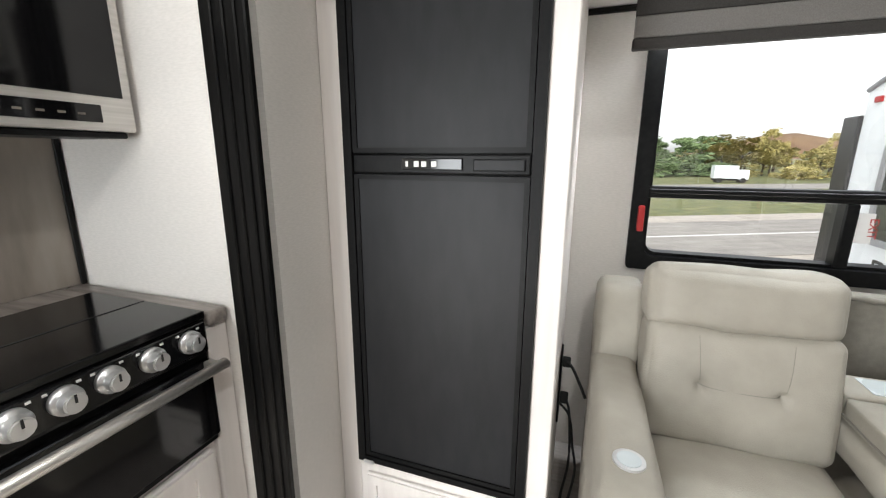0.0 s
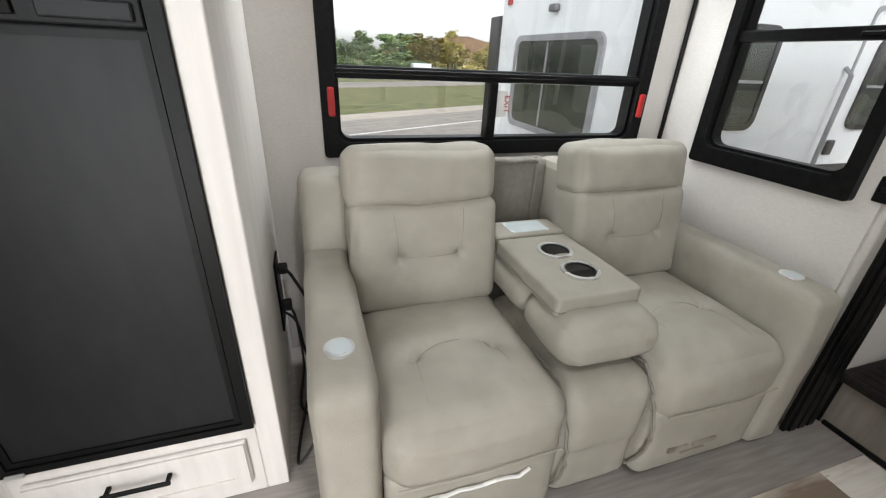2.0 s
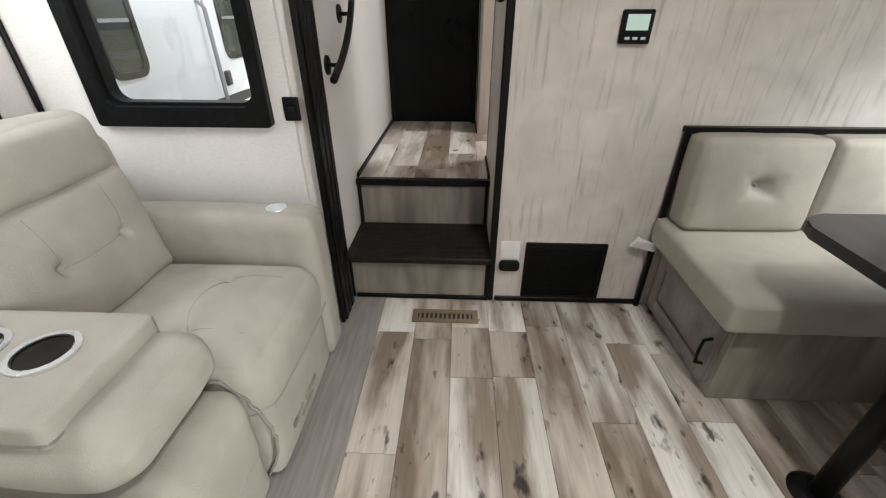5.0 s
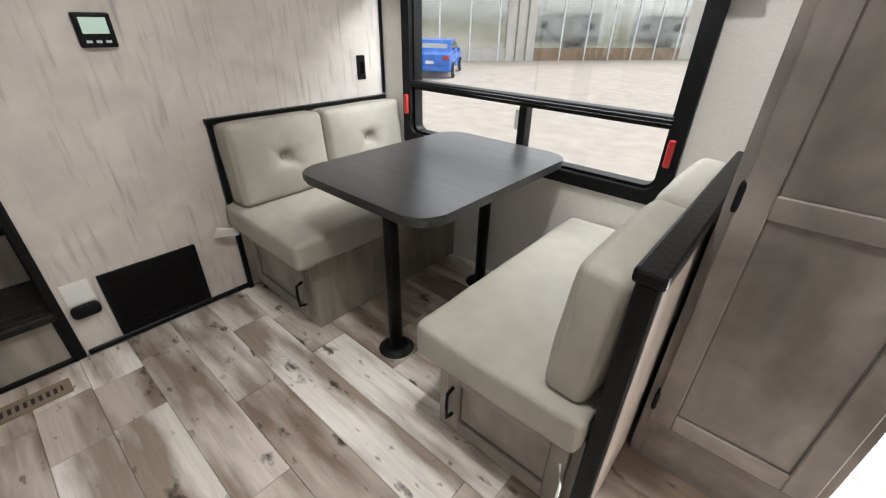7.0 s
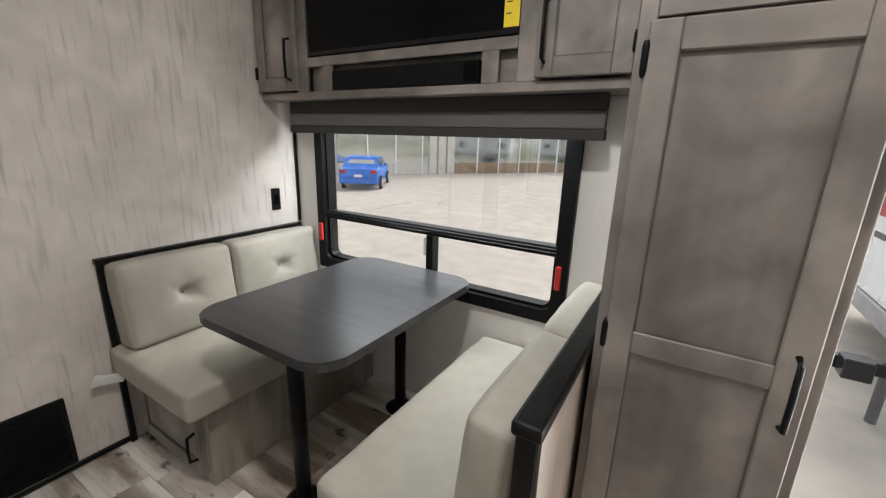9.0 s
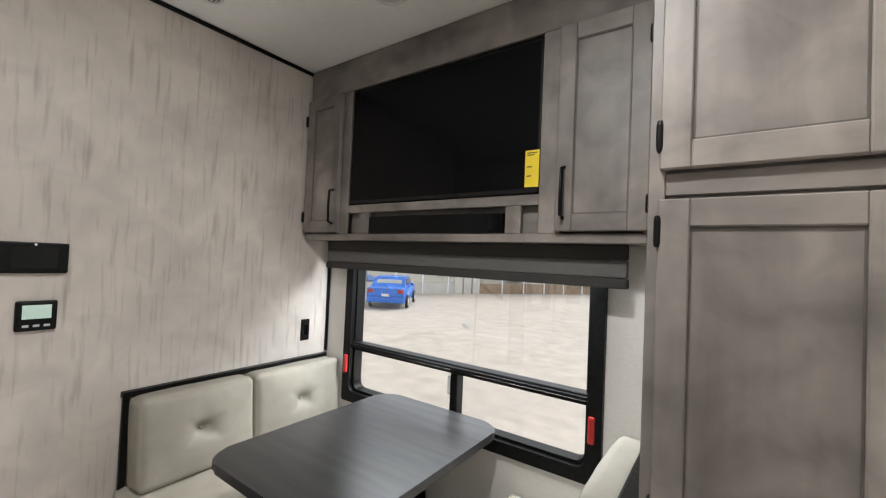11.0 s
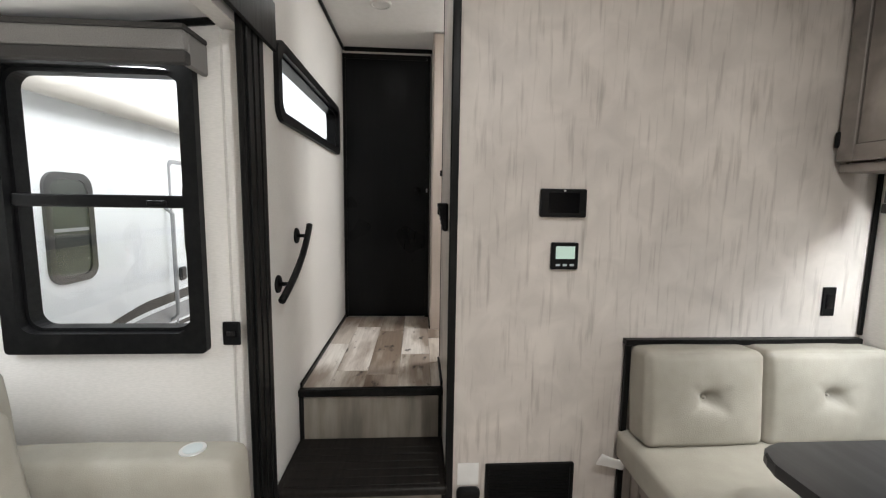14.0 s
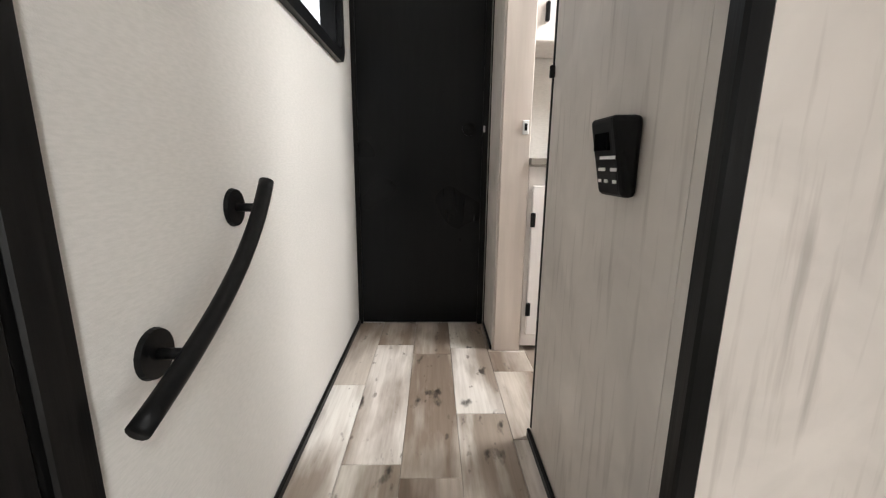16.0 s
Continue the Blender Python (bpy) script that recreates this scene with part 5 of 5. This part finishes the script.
part("door_glass", box(-0.2998, -0.296, 0.90, 1.528, 1.445, 1.783, 0.002), "gloss", mw)
part("control_strip", box(-0.2998, -0.297, 0.90, 1.475, 1.385, 1.425, 0.002), "gloss", mw)
for i in range(9):
    part("key_mark", box(-0.2969, -0.2963, 1.12 + 0.038 * i, 1.135 + 0.038 * i, 1.40, 1.405, 0), "riser", mw)
part("vent_lip", box(-0.50, -0.31, 0.92, SW - 0.03, 1.350, 1.3645, 0.003), "plastic", mw)

# ---- outside ----
GZ = -0.95
solo("ground", box(-1500, 1500, -1500, 1500, GZ - 0.5, GZ, 0), "tan", "pale dusty gravel lot reaching the horizon", "ground", "structure")
ROADTURN = pose(0, 0, 0, 0, 0, 28)
for nm, w0, w1, z, mt, lb, ct, kd in (
    ("road", 8.2, 14.3, 0.02, "asphalt", "worn pale grey road", "road", "structure"),
    ("road_line", 10.55, 10.68, 0.024, "paper", "white painted road line", "road marking", "structure"),
    ("road_edge", 12.9, 14.28, 0.026, "tan", "pale sandy road shoulder", "road shoulder", "structure"),
    ("grass", 14.31, 25.2, 0.03, "grass", "dry roadside grass verge", "grass", "stuff"),
    ("far_road", 25.3, 30.0, 0.05, "asphalt", "far pale highway lane", "road", "structure"),
    ("far_grass", 30.1, 700, 0.03, "grass", "far dry grass field", "grass", "stuff"),
):
    solo(nm, box(-400, 400, w0, w1, GZ + 0.004, GZ + z, 0), mt, lb, ct, kd).matrix_basis = ROADTURN

bm = bmesh.new()
bmesh.ops.create_grid(bm, x_segments=60, y_segments=12, size=1)
for v in bm.verts:
    u, w = v.co.x, v.co.y
    h = (62 * math.exp(-((u - 0.185) / 0.07) ** 2) + 34 * math.exp(-((u - 0.3) / 0.22) ** 2) + 22) * max(0, 1 - w * w) + 3 * noise.noise((u * 14, w * 5, 1))
    v.co = (u * 900 + 80, 700 + w * 120, GZ - 2 + h * 0.33)
solo("hill", bm, "hill", "distant wooded hill in autumn brown", "hill", "structure", True)


def tree(name, x, y, height, leaf, seed, label):
    rnd = random.Random(seed)
    t = thing(name, (x, y, GZ), label, "tree", "roadside trees")
    z0 = GZ - 0.05
    bm = rod((x, y, z0), (x, y, GZ + height * 0.55), height * 0.022, height * 0.010, 8)
    for i in range(6):
        a, zz = rnd.uniform(0, 6.28), GZ + height * rnd.uniform(0.25, 0.5)
        l = height * rnd.uniform(0.18, 0.3)
        rod((x, y, zz), (x + l * math.cos(a), y + l * math.sin(a), zz + l * 0.8), height * 0.009, height * 0.003, 6, bm)
    part("trunk", bm, "bark", t)
    verts, faces = [], []
    clumps = []
    for i in range(26):
        a, k = rnd.uniform(0, 6.28), rnd.uniform(0.12, 1)
        rr = height * 0.30 * math.sqrt(max(0.05, 1 - (k - 0.35) ** 2 * 1.7)) * math.sqrt(rnd.random())
        clumps.append((rr * math.cos(a), rr * math.sin(a), height * (0.22 + 0.75 * k), height * rnd.uniform(0.07, 0.12)))
    for cx, cy, cz, cr in clumps:
        for j in range(46):
            d = Vector((rnd.gauss(0, 1), rnd.gauss(0, 1), rnd.gauss(0, 1))).normalized() * cr * rnd.random() ** 0.4
            c = Vector((cx, cy, cz)) + d
            s = height * rnd.uniform(0.012, 0.028)
            u = Vector((rnd.gauss(0, 1), rnd.gauss(0, 1), rnd.gauss(0, 1))).normalized()
            w = u.orthogonal().normalized() * s
            u = u * s * 1.4
            n = len(verts)
            verts += [c - u, c + w, c + u, c - w]
            faces.append((n, n + 1, n + 2, n + 3))
    me = bpy.data.meshes.new("crown")
    me.from_pydata([tuple(v) for v in verts], [], faces)
    me.materials.append(M[leaf])
    cr = new("crown", me)
    cr.parent = t
    return t


kinds = [tree("tree", 4, 58, 5.4, "leaf_green", 1, "green leafy roadside tree"), tree("tree", 9, 60, 4.7, "leaf_green", 2, "green leafy roadside tree"), tree("tree", 22, 62, 5.4, "leaf_gold", 3, "yellow autumn roadside tree"), tree("tree", 27, 60, 4.9, "leaf_gold", 4, "yellow autumn roadside tree")]
rnd = random.Random(11)
for i in range(130):
    x = -60 + i * 1.15 + rnd.uniform(-1.5, 1.5)
    y = 62 + rnd.uniform(-6, 34)
    k = kinds[rnd.choice((0, 1))] if x < 14 else kinds[rnd.choice((2, 3, 3, 1))]
    s = rnd.uniform(0.5, 0.95)
    c = copy_thing(k, Matrix.Translation((x, y, GZ)) @ pose(0, 0, 0, 0, 0, rnd.uniform(0, 360)))
    c.scale = (s * 2.1, s * 2.1, s * 1.15)


for i in range(70):
    x, s = -50 + i * 1.9 + rnd.uniform(-1, 1), rnd.uniform(0.3, 0.45)
    k = kinds[rnd.choice((0, 1))] if x < 16 else kinds[rnd.choice((1, 2, 3))]
    c = copy_thing(k, Matrix.Translation((x, 54 + rnd.uniform(-3, 4), GZ - 0.5)) @ pose(0, 0, 0, 0, 0, rnd.uniform(0, 360)))
    c.scale = (s * 3.2, s * 3.2, s)
    tagged(c, "low leafy bush beside the road", "bush", "roadside bushes")


def extrude_x(profile, x0, x1):
    bm = bmesh.new()
    a, b = [bm.verts.new((x0, y, z)) for y, z in profile], [bm.verts.new((x1, y, z)) for y, z in profile]
    bm.faces.new(a)
    bm.faces.new(b[::-1])
    for i in range(len(profile)):
        j = (i + 1) % len(profile)
        bm.faces.new((a[i], a[j], b[j], b[i]))
    return bm


# the white trailer parked alongside
TX, TY0, TY1 = 3.0, 3.10, 5.40
tl = thing("travel_trailer", (7, 4.2, GZ), "white travel trailer with tinted rear window and red marker lights", "travel trailer")
roof = [(TY1 - (TY1 - TY0) * k / 14, 1.86 + 0.19 * k / 14 + 0.14 * math.sin(math.pi * k / 14) ** 0.8) for k in range(15)]
part("body", extrude_x([(TY1, -0.35)] + roof + [(TY0, -0.35)], TX, 12.5), "rv", tl)
part("roof_trim", tube([(TX - 0.005, y, z) for y, z in roof], 0.022, 8), "rv_grey", tl)
rw = part("rear_window", ring("x", TX + 0.001, (3.62, 4.99, 0.63, 1.46), (3.67, 4.94, 0.68, 1.41), -0.03, 0.10, 0.08), "rv_grey", tl, "grey-framed tinted rear window")
part("pane", plate("x", TX + 0.001, (3.66, 4.95, 0.67, 1.42), 0.08, -0.012), "rv_glass", rw)
part("divider_bar", box(TX - 0.02, TX - 0.012, 4.38, 4.40, 0.69, 1.40, 0), "rv_grey", rw)
for y, z in ((5.23, 1.77), (4.60, 1.80), (4.36, 1.815), (4.12, 1.82), (3.38, 1.83)):
    part("marker_light", cushion(TX - 0.022, TX + 0.001, y - 0.045, y + 0.045, z - 0.025, z + 0.025, 0.01, 4, wrinkle=0), "red", tl, "red marker light")
part("rear_camera", cushion(TX - 0.06, TX + 0.001, 4.29, 4.40, 1.62, 1.68, 0.02, 5, wrinkle=0), "metal", tl)
for y0, y1 in ((4.45, 4.55), (4.58, 4.70), (4.73, 4.86)):
    part("brand_shape", ring("x", TX + 0.0005, (y0, y1, 0.36, 0.52), (y0 + 0.025, y1 - 0.025, 0.385, 0.495), -0.003, 0.02, 0.01), "rv_dark", tl)
part("corner_awning_arm", box(TX - 0.03, TX + 0.12, TY1 + 0.001, TY1 + 0.24, -0.2, 1.66, 0.01), "rv_dark", tl)
part("bumper", box(TX - 0.10, TX - 0.002, TY0 + 0.15, TY1 - 0.15, -0.42, -0.32, 0.01), "metal", tl)
for x0, x1 in ((3.62, 3.96), (4.97, 5.35)):
    sw = part("side_window", ring("y", TY0 + 0.001, (x0, x1, 0.86, 1.52), (x0 + 0.04, x1 - 0.04, 0.90, 1.48), -0.02, 0.09, 0.07), "rv_dark", tl, "rounded tinted side window")
    part("pane", plate("y", TY0 + 0.001, (x0 + 0.03, x1 - 0.03, 0.89, 1.49), 0.07, -0.01), "rv_glass", sw)
    part("sash", box(x0 + 0.045, x1 - 0.045, TY0 - 0.014, TY0 - 0.0095, 1.17, 1.19, 0), "rv_grey", sw)
part("entry_door", ring("y", TY0 + 0.0005, (4.78, 5.53, -0.2, 1.70), (4.805, 5.505, -0.17, 1.67), -0.008, 0.05, 0.05), "rv_grey", tl)
part("door_handle", box(4.85, 4.93, TY0 - 0.03, TY0, 0.66, 0.78, 0.01), "rv_dark", tl)
part("grab_handle", tube([(4.71, TY0 - 0.002, 0.35), (4.71, TY0 - 0.06, 0.40), (4.71, TY0 - 0.06, 1.25), (4.71, TY0 - 0.002, 1.3)], 0.016, 8), "rv_grey", tl)
part("awning_roll", rod((3.35, TY0 - 0.09, 1.99), (9.5, TY0 - 0.09, 1.99), 0.075, seg=18), "facade", tl, smooth=True)
part("awning_rail", box(3.3, 9.6, TY0 - 0.03, TY0 + 0.001, 2.02, 2.05, 0.004), "rv_grey", tl)
def decal(nose, x1, z0, z1, mt, lift):
    """A side graphic: a blunt curved nose at low x that runs out along the wall."""
    bm = bmesh.new()
    zc, top, bot = (z0 + z1) / 2, [], []
    for k in range(25):
        x = nose + (x1 - nose) * (k / 24) ** 2
        w = min(1, (x - nose) / 0.55) ** 0.5
        top.append(bm.verts.new((x, TY0 - lift, zc + (z1 - zc) * w + 0.001)))
        bot.append(bm.verts.new((x, TY0 - lift, zc - (zc - z0) * w - 0.03 * (x - nose))))
    for k in range(24):
        bm.faces.new((top[k], top[k + 1], bot[k + 1], bot[k]))
    part("side_decal", bm, mt, tl, "curved side graphic")


decal(3.86, 7.2, 0.30, 0.58, "rv_dark", 0.002)
decal(3.84, 7.2, 0.34, 0.50, "rv", 0.004)
decal(3.88, 7.2, 0.36, 0.47, "rv_grey", 0.006)
for z in (0.33, 0.37, 0.41):
    part("pin_stripe", box(3.62 + 0.4 * (0.45 - z), 4.2, TY0 - 0.003, TY0 - 0.0015, z, z + 0.018, 0), "rv_dark", tl)
for x in (7.0, 7.9):
    for y in (TY0 + 0.14, TY1 - 0.14):
        wv = part("wheel", rod((x, y - 0.11, GZ + 0.34), (x, y + 0.11, GZ + 0.34), 0.34, seg=24), "rubber", tl)
        part("rim", rod((x, y - 0.115, GZ + 0.34), (x, y + 0.115, GZ + 0.34), 0.2, seg=20), "rv_grey", wv)

# the shop front across the lot
fx, fy = Vector((19.5, -17.4, 0)), Vector((9.9, -33.5, 0))
run = (fy - fx).normalized()
nrm = Vector((-0.86, 0.51, 0))


def along(s0, s1, d0, d1, z0, z1):
    """A slab on the shop front, s along it and d out of it."""
    bm = box(s0, s1, d0, d1, z0, z1, 0)
    m = Matrix(((run.x, nrm.x, 0, fx.x), (run.y, nrm.y, 0, fx.y), (0, 0, 1, 0), (0, 0, 0, 1)))
    bmesh.ops.transform(bm, matrix=m, verts=bm.verts)
    return bm


fb = thing("shop_building", (15, -26, GZ), "cream metal-sided shop with tall glazed bays", "building")
part("wall", along(-30, 60, -6, -0.12, GZ, 6), "facade", fb)
part("roof", along(-31, 61, -7, 0.3, 6.0, 6.3), "rv_grey", fb)
for i, (s0, s1, mt) in enumerate(((-9, -1.6, "facade"), (0.0, 6.2, "facade"), (8.2, 20, "facade_brown"), (22, 34, "facade"))):
    b = part("window", along(s0, s1, -0.119, -0.06, GZ + 0.75, 4.2), "shopglass", fb, "tall glazed bay")
    part("base_panel", along(s0, s1, -0.119, -0.05, GZ, GZ + 0.74), mt, fb)
    k = s0 + 1.9
    while k < s1:
        part("mullion", along(k - 0.04, k + 0.04, -0.0595, 0.0, GZ, 4.2), "rv", b)
        k += 1.9
for s in (-1.6, 6.2, 6.9, 7.6):
    part("pilaster", along(s, s + 0.55, -0.119, 0.05, GZ, 6), "facade", fb)

# the blue car
cb = thing("car", (0, 0, 0), "blue four-door car parked seen from behind", "car")
prof = [(-2.15, 0.32), (-2.2, 0.62), (-2.12, 0.93), (-1.55, 1.0), (-0.85, 1.42), (0.35, 1.45), (1.15, 1.0), (1.95, 0.86), (2.18, 0.6), (2.12, 0.3)]
bm = bmesh.new()
rows = []
for y, sc in ((-0.86, 0.0), (-0.80, 1.0), (0.80, 1.0), (0.86, 0.0)):
    row = []
    for x, z in prof:
        inset = 0.10 if z > 1.2 else 0.0
        zz = z if sc or z < 0.9 else 0.9 + (z - 0.9) * 0.02
        row.append(bm.verts.new((x * (0.985 if not sc else 1), y - math.copysign(inset, y), zz)))
    rows.append(row)
for a, b in zip(rows, rows[1:]):
    for k in range(len(prof)):
        j = (k + 1) % len(prof)
        bm.faces.new((a[k], a[j], b[j], b[k]))
bm.faces.new(rows[0])
bm.faces.new(rows[-1][::-1])
base[cb] = Vector((0, 0, 0))
part("body", bm, "blue", cb, smooth=False)
part("rear_window", extrude_x([(-0.62, 1.06), (0.62, 1.06), (0.56, 1.36), (-0.56, 1.36)], -0.012, 0.012), "shopglass", cb).matrix_basis = pose(-1.22, 0, -0.0, 0, 0, 0) @ pose(0, 0, 1.2, 0, 0, 0) @ pose(0, 0, 0, 0, 57, 0) @ pose(0, 0, -1.2)
for y in (-0.68, 0.68):
    part("tail_light", box(-2.21, -2.14, y - 0.13, y + 0.13, 0.74, 0.90, 0.02, 2), "red", cb, "red tail light")
part("number_plate", box(-2.225, -2.19, -0.17, 0.17, 0.58, 0.70, 0.004), "paper", cb)
part("bumper", box(-2.25, -2.05, -0.84, 0.84, 0.30, 0.52, 0.04, 2), "blue", cb)
for y in (-0.86, 0.86):
    part("mirror", cushion(0.45, 0.62, y - 0.11 if y < 0 else y - 0.03, y + 0.03 if y < 0 else y + 0.11, 0.95, 1.08, 0.03, 4, wrinkle=0), "blue", cb)
    part("side_glass", box(-1.0, 0.7, y - 0.105 if y > 0 else y + 0.085, y - 0.085 if y > 0 else y + 0.105, 1.04, 1.34, 0.01), "rv_glass", cb)
    for x in (-1.35, 1.35):
        wv = part("wheel", rod((x, y - 0.10, 0.31), (x, y + 0.02, 0.31), 0.31, seg=24), "rubber", cb)
        part("rim", rod((x, y - 0.105, 0.31), (x, y + 0.03, 0.31), 0.19, seg=20), "chrome", wv)
cb.matrix_basis = pose(14.6, -14.5, GZ, 0, 0, -57)

# trailer nose and tongue past the entry door
nz = thing("parked_trailer", (-1.6, -4.5, GZ), "white trailer front with black tongue and red light", "travel trailer")
bm = box(-4.2, -1.25, -7.5, -4.3, -0.35, 1.9, 0.08, 3)
part("body", bm, "rv", nz)
part("tail_light", box(-1.3, -1.235, -4.9, -4.6, 0.75, 1.05, 0.02), "red", nz, "red tail light")
part("decal", box(-1.252, -1.246, -5.6, -4.5, 0.45, 0.55, 0), "rv_grey", nz)
part("tongue_rail", box(-1.5, 0.6, -3.9, -3.8, -0.5, -0.38, 0.008), "rv_dark", nz)
part("tongue_rail", box(-1.4, -1.28, -4.35, -2.6, -0.52, -0.40, 0.008), "metal", nz)
part("jack_box", box(-0.75, -0.55, -3.78, -3.6, -0.5, -0.32, 0.01), "rv_dark", nz)
part("jack_leg", rod((-0.9, -3.85, GZ), (-0.9, -3.85, -0.37), 0.04), "metal", nz)
part("jack_leg", rod((-1.34, -2.7, GZ), (-1.34, -2.7, -0.41), 0.04), "metal", nz)

part("red_panel", box(-1.2485, -1.2415, -6.3, -5.05, 0.62, 1.0, 0.0), "red", nz, "red painted side panel")
for y0, y1, z0 in ((-5.0, -4.62, 0.40), (-5.7, -5.3, 0.30), (-6.2, -5.85, 0.36)):
    part("decal", box(-1.2475, -1.2405, y0, y1, z0, z0 + 0.07, 0), "rv_dark", nz)
part("skirt", box(-4.1, -1.27, -7.4, -4.34, -0.6, -0.352, 0.02), "rv_grey", nz)


def lot_trailer(x, y, turn, length, label):
    """A white trailer standing on the lot, that the shop glass mirrors."""
    t = thing("lot_trailer", (0, 0, 0), label, "travel trailer", "trailers on the lot")
    side = [(0, 0.55), (-0.05, 1.5), (0.35, 2.75), (0.9, 2.95), (length, 2.95), (length, 0.55)]
    bm = bmesh.new()
    a, b = [bm.verts.new((p, -1.2, q)) for p, q in side], [bm.verts.new((p, 1.2, q)) for p, q in side]
    bm.faces.new(a)
    bm.faces.new(b[::-1])
    for i in range(len(side)):
        j = (i + 1) % len(side)
        bm.faces.new((a[i], a[j], b[j], b[i]))
    part("body", bm, "rv", t)
    for sy in (-1, 1):
        part("skirt_band", box(0.02, length - 0.01, sy * 1.202 - 0.004, sy * 1.202 + 0.004, 0.56, 1.05, 0), "rv_grey", t)
        for x0 in (0.8, length - 1.3):
            part("window", box(x0, x0 + 0.75, sy * 1.205 - 0.008, sy * 1.205 + 0.008, 1.6, 2.2, 0.004), "rv_glass", t)
        part("door", box(length * 0.5, length * 0.5 + 0.65, sy * 1.204 - 0.006, sy * 1.204 + 0.006, 0.8, 2.6, 0.004), "facade", t)
        for xx in (length * 0.55, length * 0.55 + 0.8):
            part("wheel", rod((xx, sy * 1.0, 0.34), (xx, sy * 1.18, 0.34), 0.34, seg=18), "rubber", t)
    part("awning", rod((1.0, 1.26, 2.75), (length - 0.6, 1.26, 2.75), 0.07, seg=12), "rv_dark", t)
    t.matrix_basis = pose(x, y, GZ, 0, 0, turn)


lot_trailer(-3.0, -24.0, -75, 6.5, "white travel trailer with grey skirt standing on the lot")
lot_trailer(-5.0, -33.5, -80, 5.0, "short white travel trailer with grey skirt on the lot")
solo("lot_grass", box(-70, -10, -75, -16, GZ + 0.004, GZ + 0.03, 0), "grass", "dry grass beyond the lot", "grass", "stuff")

bt = thing("box_truck", (12, 43, GZ), "white box truck on the far road", "truck")
part("cargo_box", box(10.6, 14.2, 42.0, 44.2, GZ + 0.8, GZ + 3.0, 0.05), "rv", bt)
part("cab", box(14.25, 15.9, 42.1, 44.1, GZ + 0.6, GZ + 2.3, 0.2, 2), "rv", bt)
part("chassis", box(10.7, 15.8, 42.3, 43.9, GZ + 0.45, GZ + 0.79, 0), "rubber", bt)
for x in (11.5, 15.0):
    part("wheel", rod((x, 41.95, GZ + 0.5), (x, 44.25, GZ + 0.5), 0.45, seg=18), "rubber", bt)

bt.scale = (0.5, 0.5, 0.5)

for cx, cy, r, a0, a1 in ((7.6, -12.6, 1.3, -40, 70),):
    pts = [(cx + r * math.cos(radians(a0 + (a1 - a0) * k / 24)), cy + r * math.sin(radians(a0 + (a1 - a0) * k / 24))) for k in range(25)]
    bm = bmesh.new()
    rows = [[bm.verts.new((cx + (x - cx) * q, cy + (y - cy) * q, GZ + 0.006)) for q in (1 - 0.05 / r, 1 + 0.05 / r)] for x, y in pts]
    for a, b in zip(rows, rows[1:]):
        bm.faces.new((a[0], a[1], b[1], b[0]))
    solo("tyre_mark", bm, "rv_grey", "dark curved tyre mark on the lot", "tyre mark", "structure")

# ---- floor planks ----


def lay(parent, x0, x1, rows, joints, z, seed):
    rnd = random.Random(seed)
    for i, (y0, y1) in enumerate(rows):
        cuts = joints.get(i)
        if cuts is None:
            cuts, x = [], x0 + rnd.uniform(0.25, 0.9)
            while x < x1 - 0.15:
                cuts.append(x)
                x += rnd.choice((0.32, 0.62, 0.92, 1.2))
        xs = [x0, *[c for c in cuts if x0 + 0.05 < c < x1 - 0.05], x1]
        for a, b in zip(xs, xs[1:]):
            bm = bmesh.new()
            hx, hy = (b - a) / 2 - 0.0007, (y1 - y0) / 2 - 0.0007
            bmesh.ops.create_cube(bm, size=1, matrix=Matrix.Diagonal((2 * hx, 2 * hy, 0.006, 1)))
            bmesh.ops.bevel(bm, geom=[e for e in bm.edges if e.verts[0].co.z > 0 and e.verts[1].co.z > 0], offset=0.0012, segments=1, affect="EDGES")
            ob = link("plank", bm, "plank")
            ob.parent = parent
            ob.location = ((a + b) / 2, (y0 + y1) / 2, z - 0.003)


main_rows = [(1.39 - 0.1655 * (k + 1), 1.39 - 0.1655 * k) for k in range(13)] + [(DW, 1.39 - 0.1655 * 13)]
lay(floor, X0, D - 0.013, main_rows, {0: [0.55, 1.925, 2.5], 1: [0.9, 1.6, 2.46], 2: [0.4, 1.55, 2.25, 2.54], 3: [0.75, 1.45, 2.26, 2.52], 4: [0.6, 1.7, 2.56], 5: [0.35, 1.15, 2.07]}, 0.0, 4)
hall_rows = [(1.435, SW - 0.001), (1.27, 1.435), (1.105, 1.27), (0.94, 1.105), (0.775, 0.94), (0.61, 0.775), (0.3, 0.61)]
lay(landing, 3.10, DOORX + 0.05, hall_rows, {0: [3.71], 1: [3.30, 4.05], 2: [3.25, 3.96], 3: [3.53, 4.02], 4: [3.40, 3.81, 3.98]}, LAND, 9)
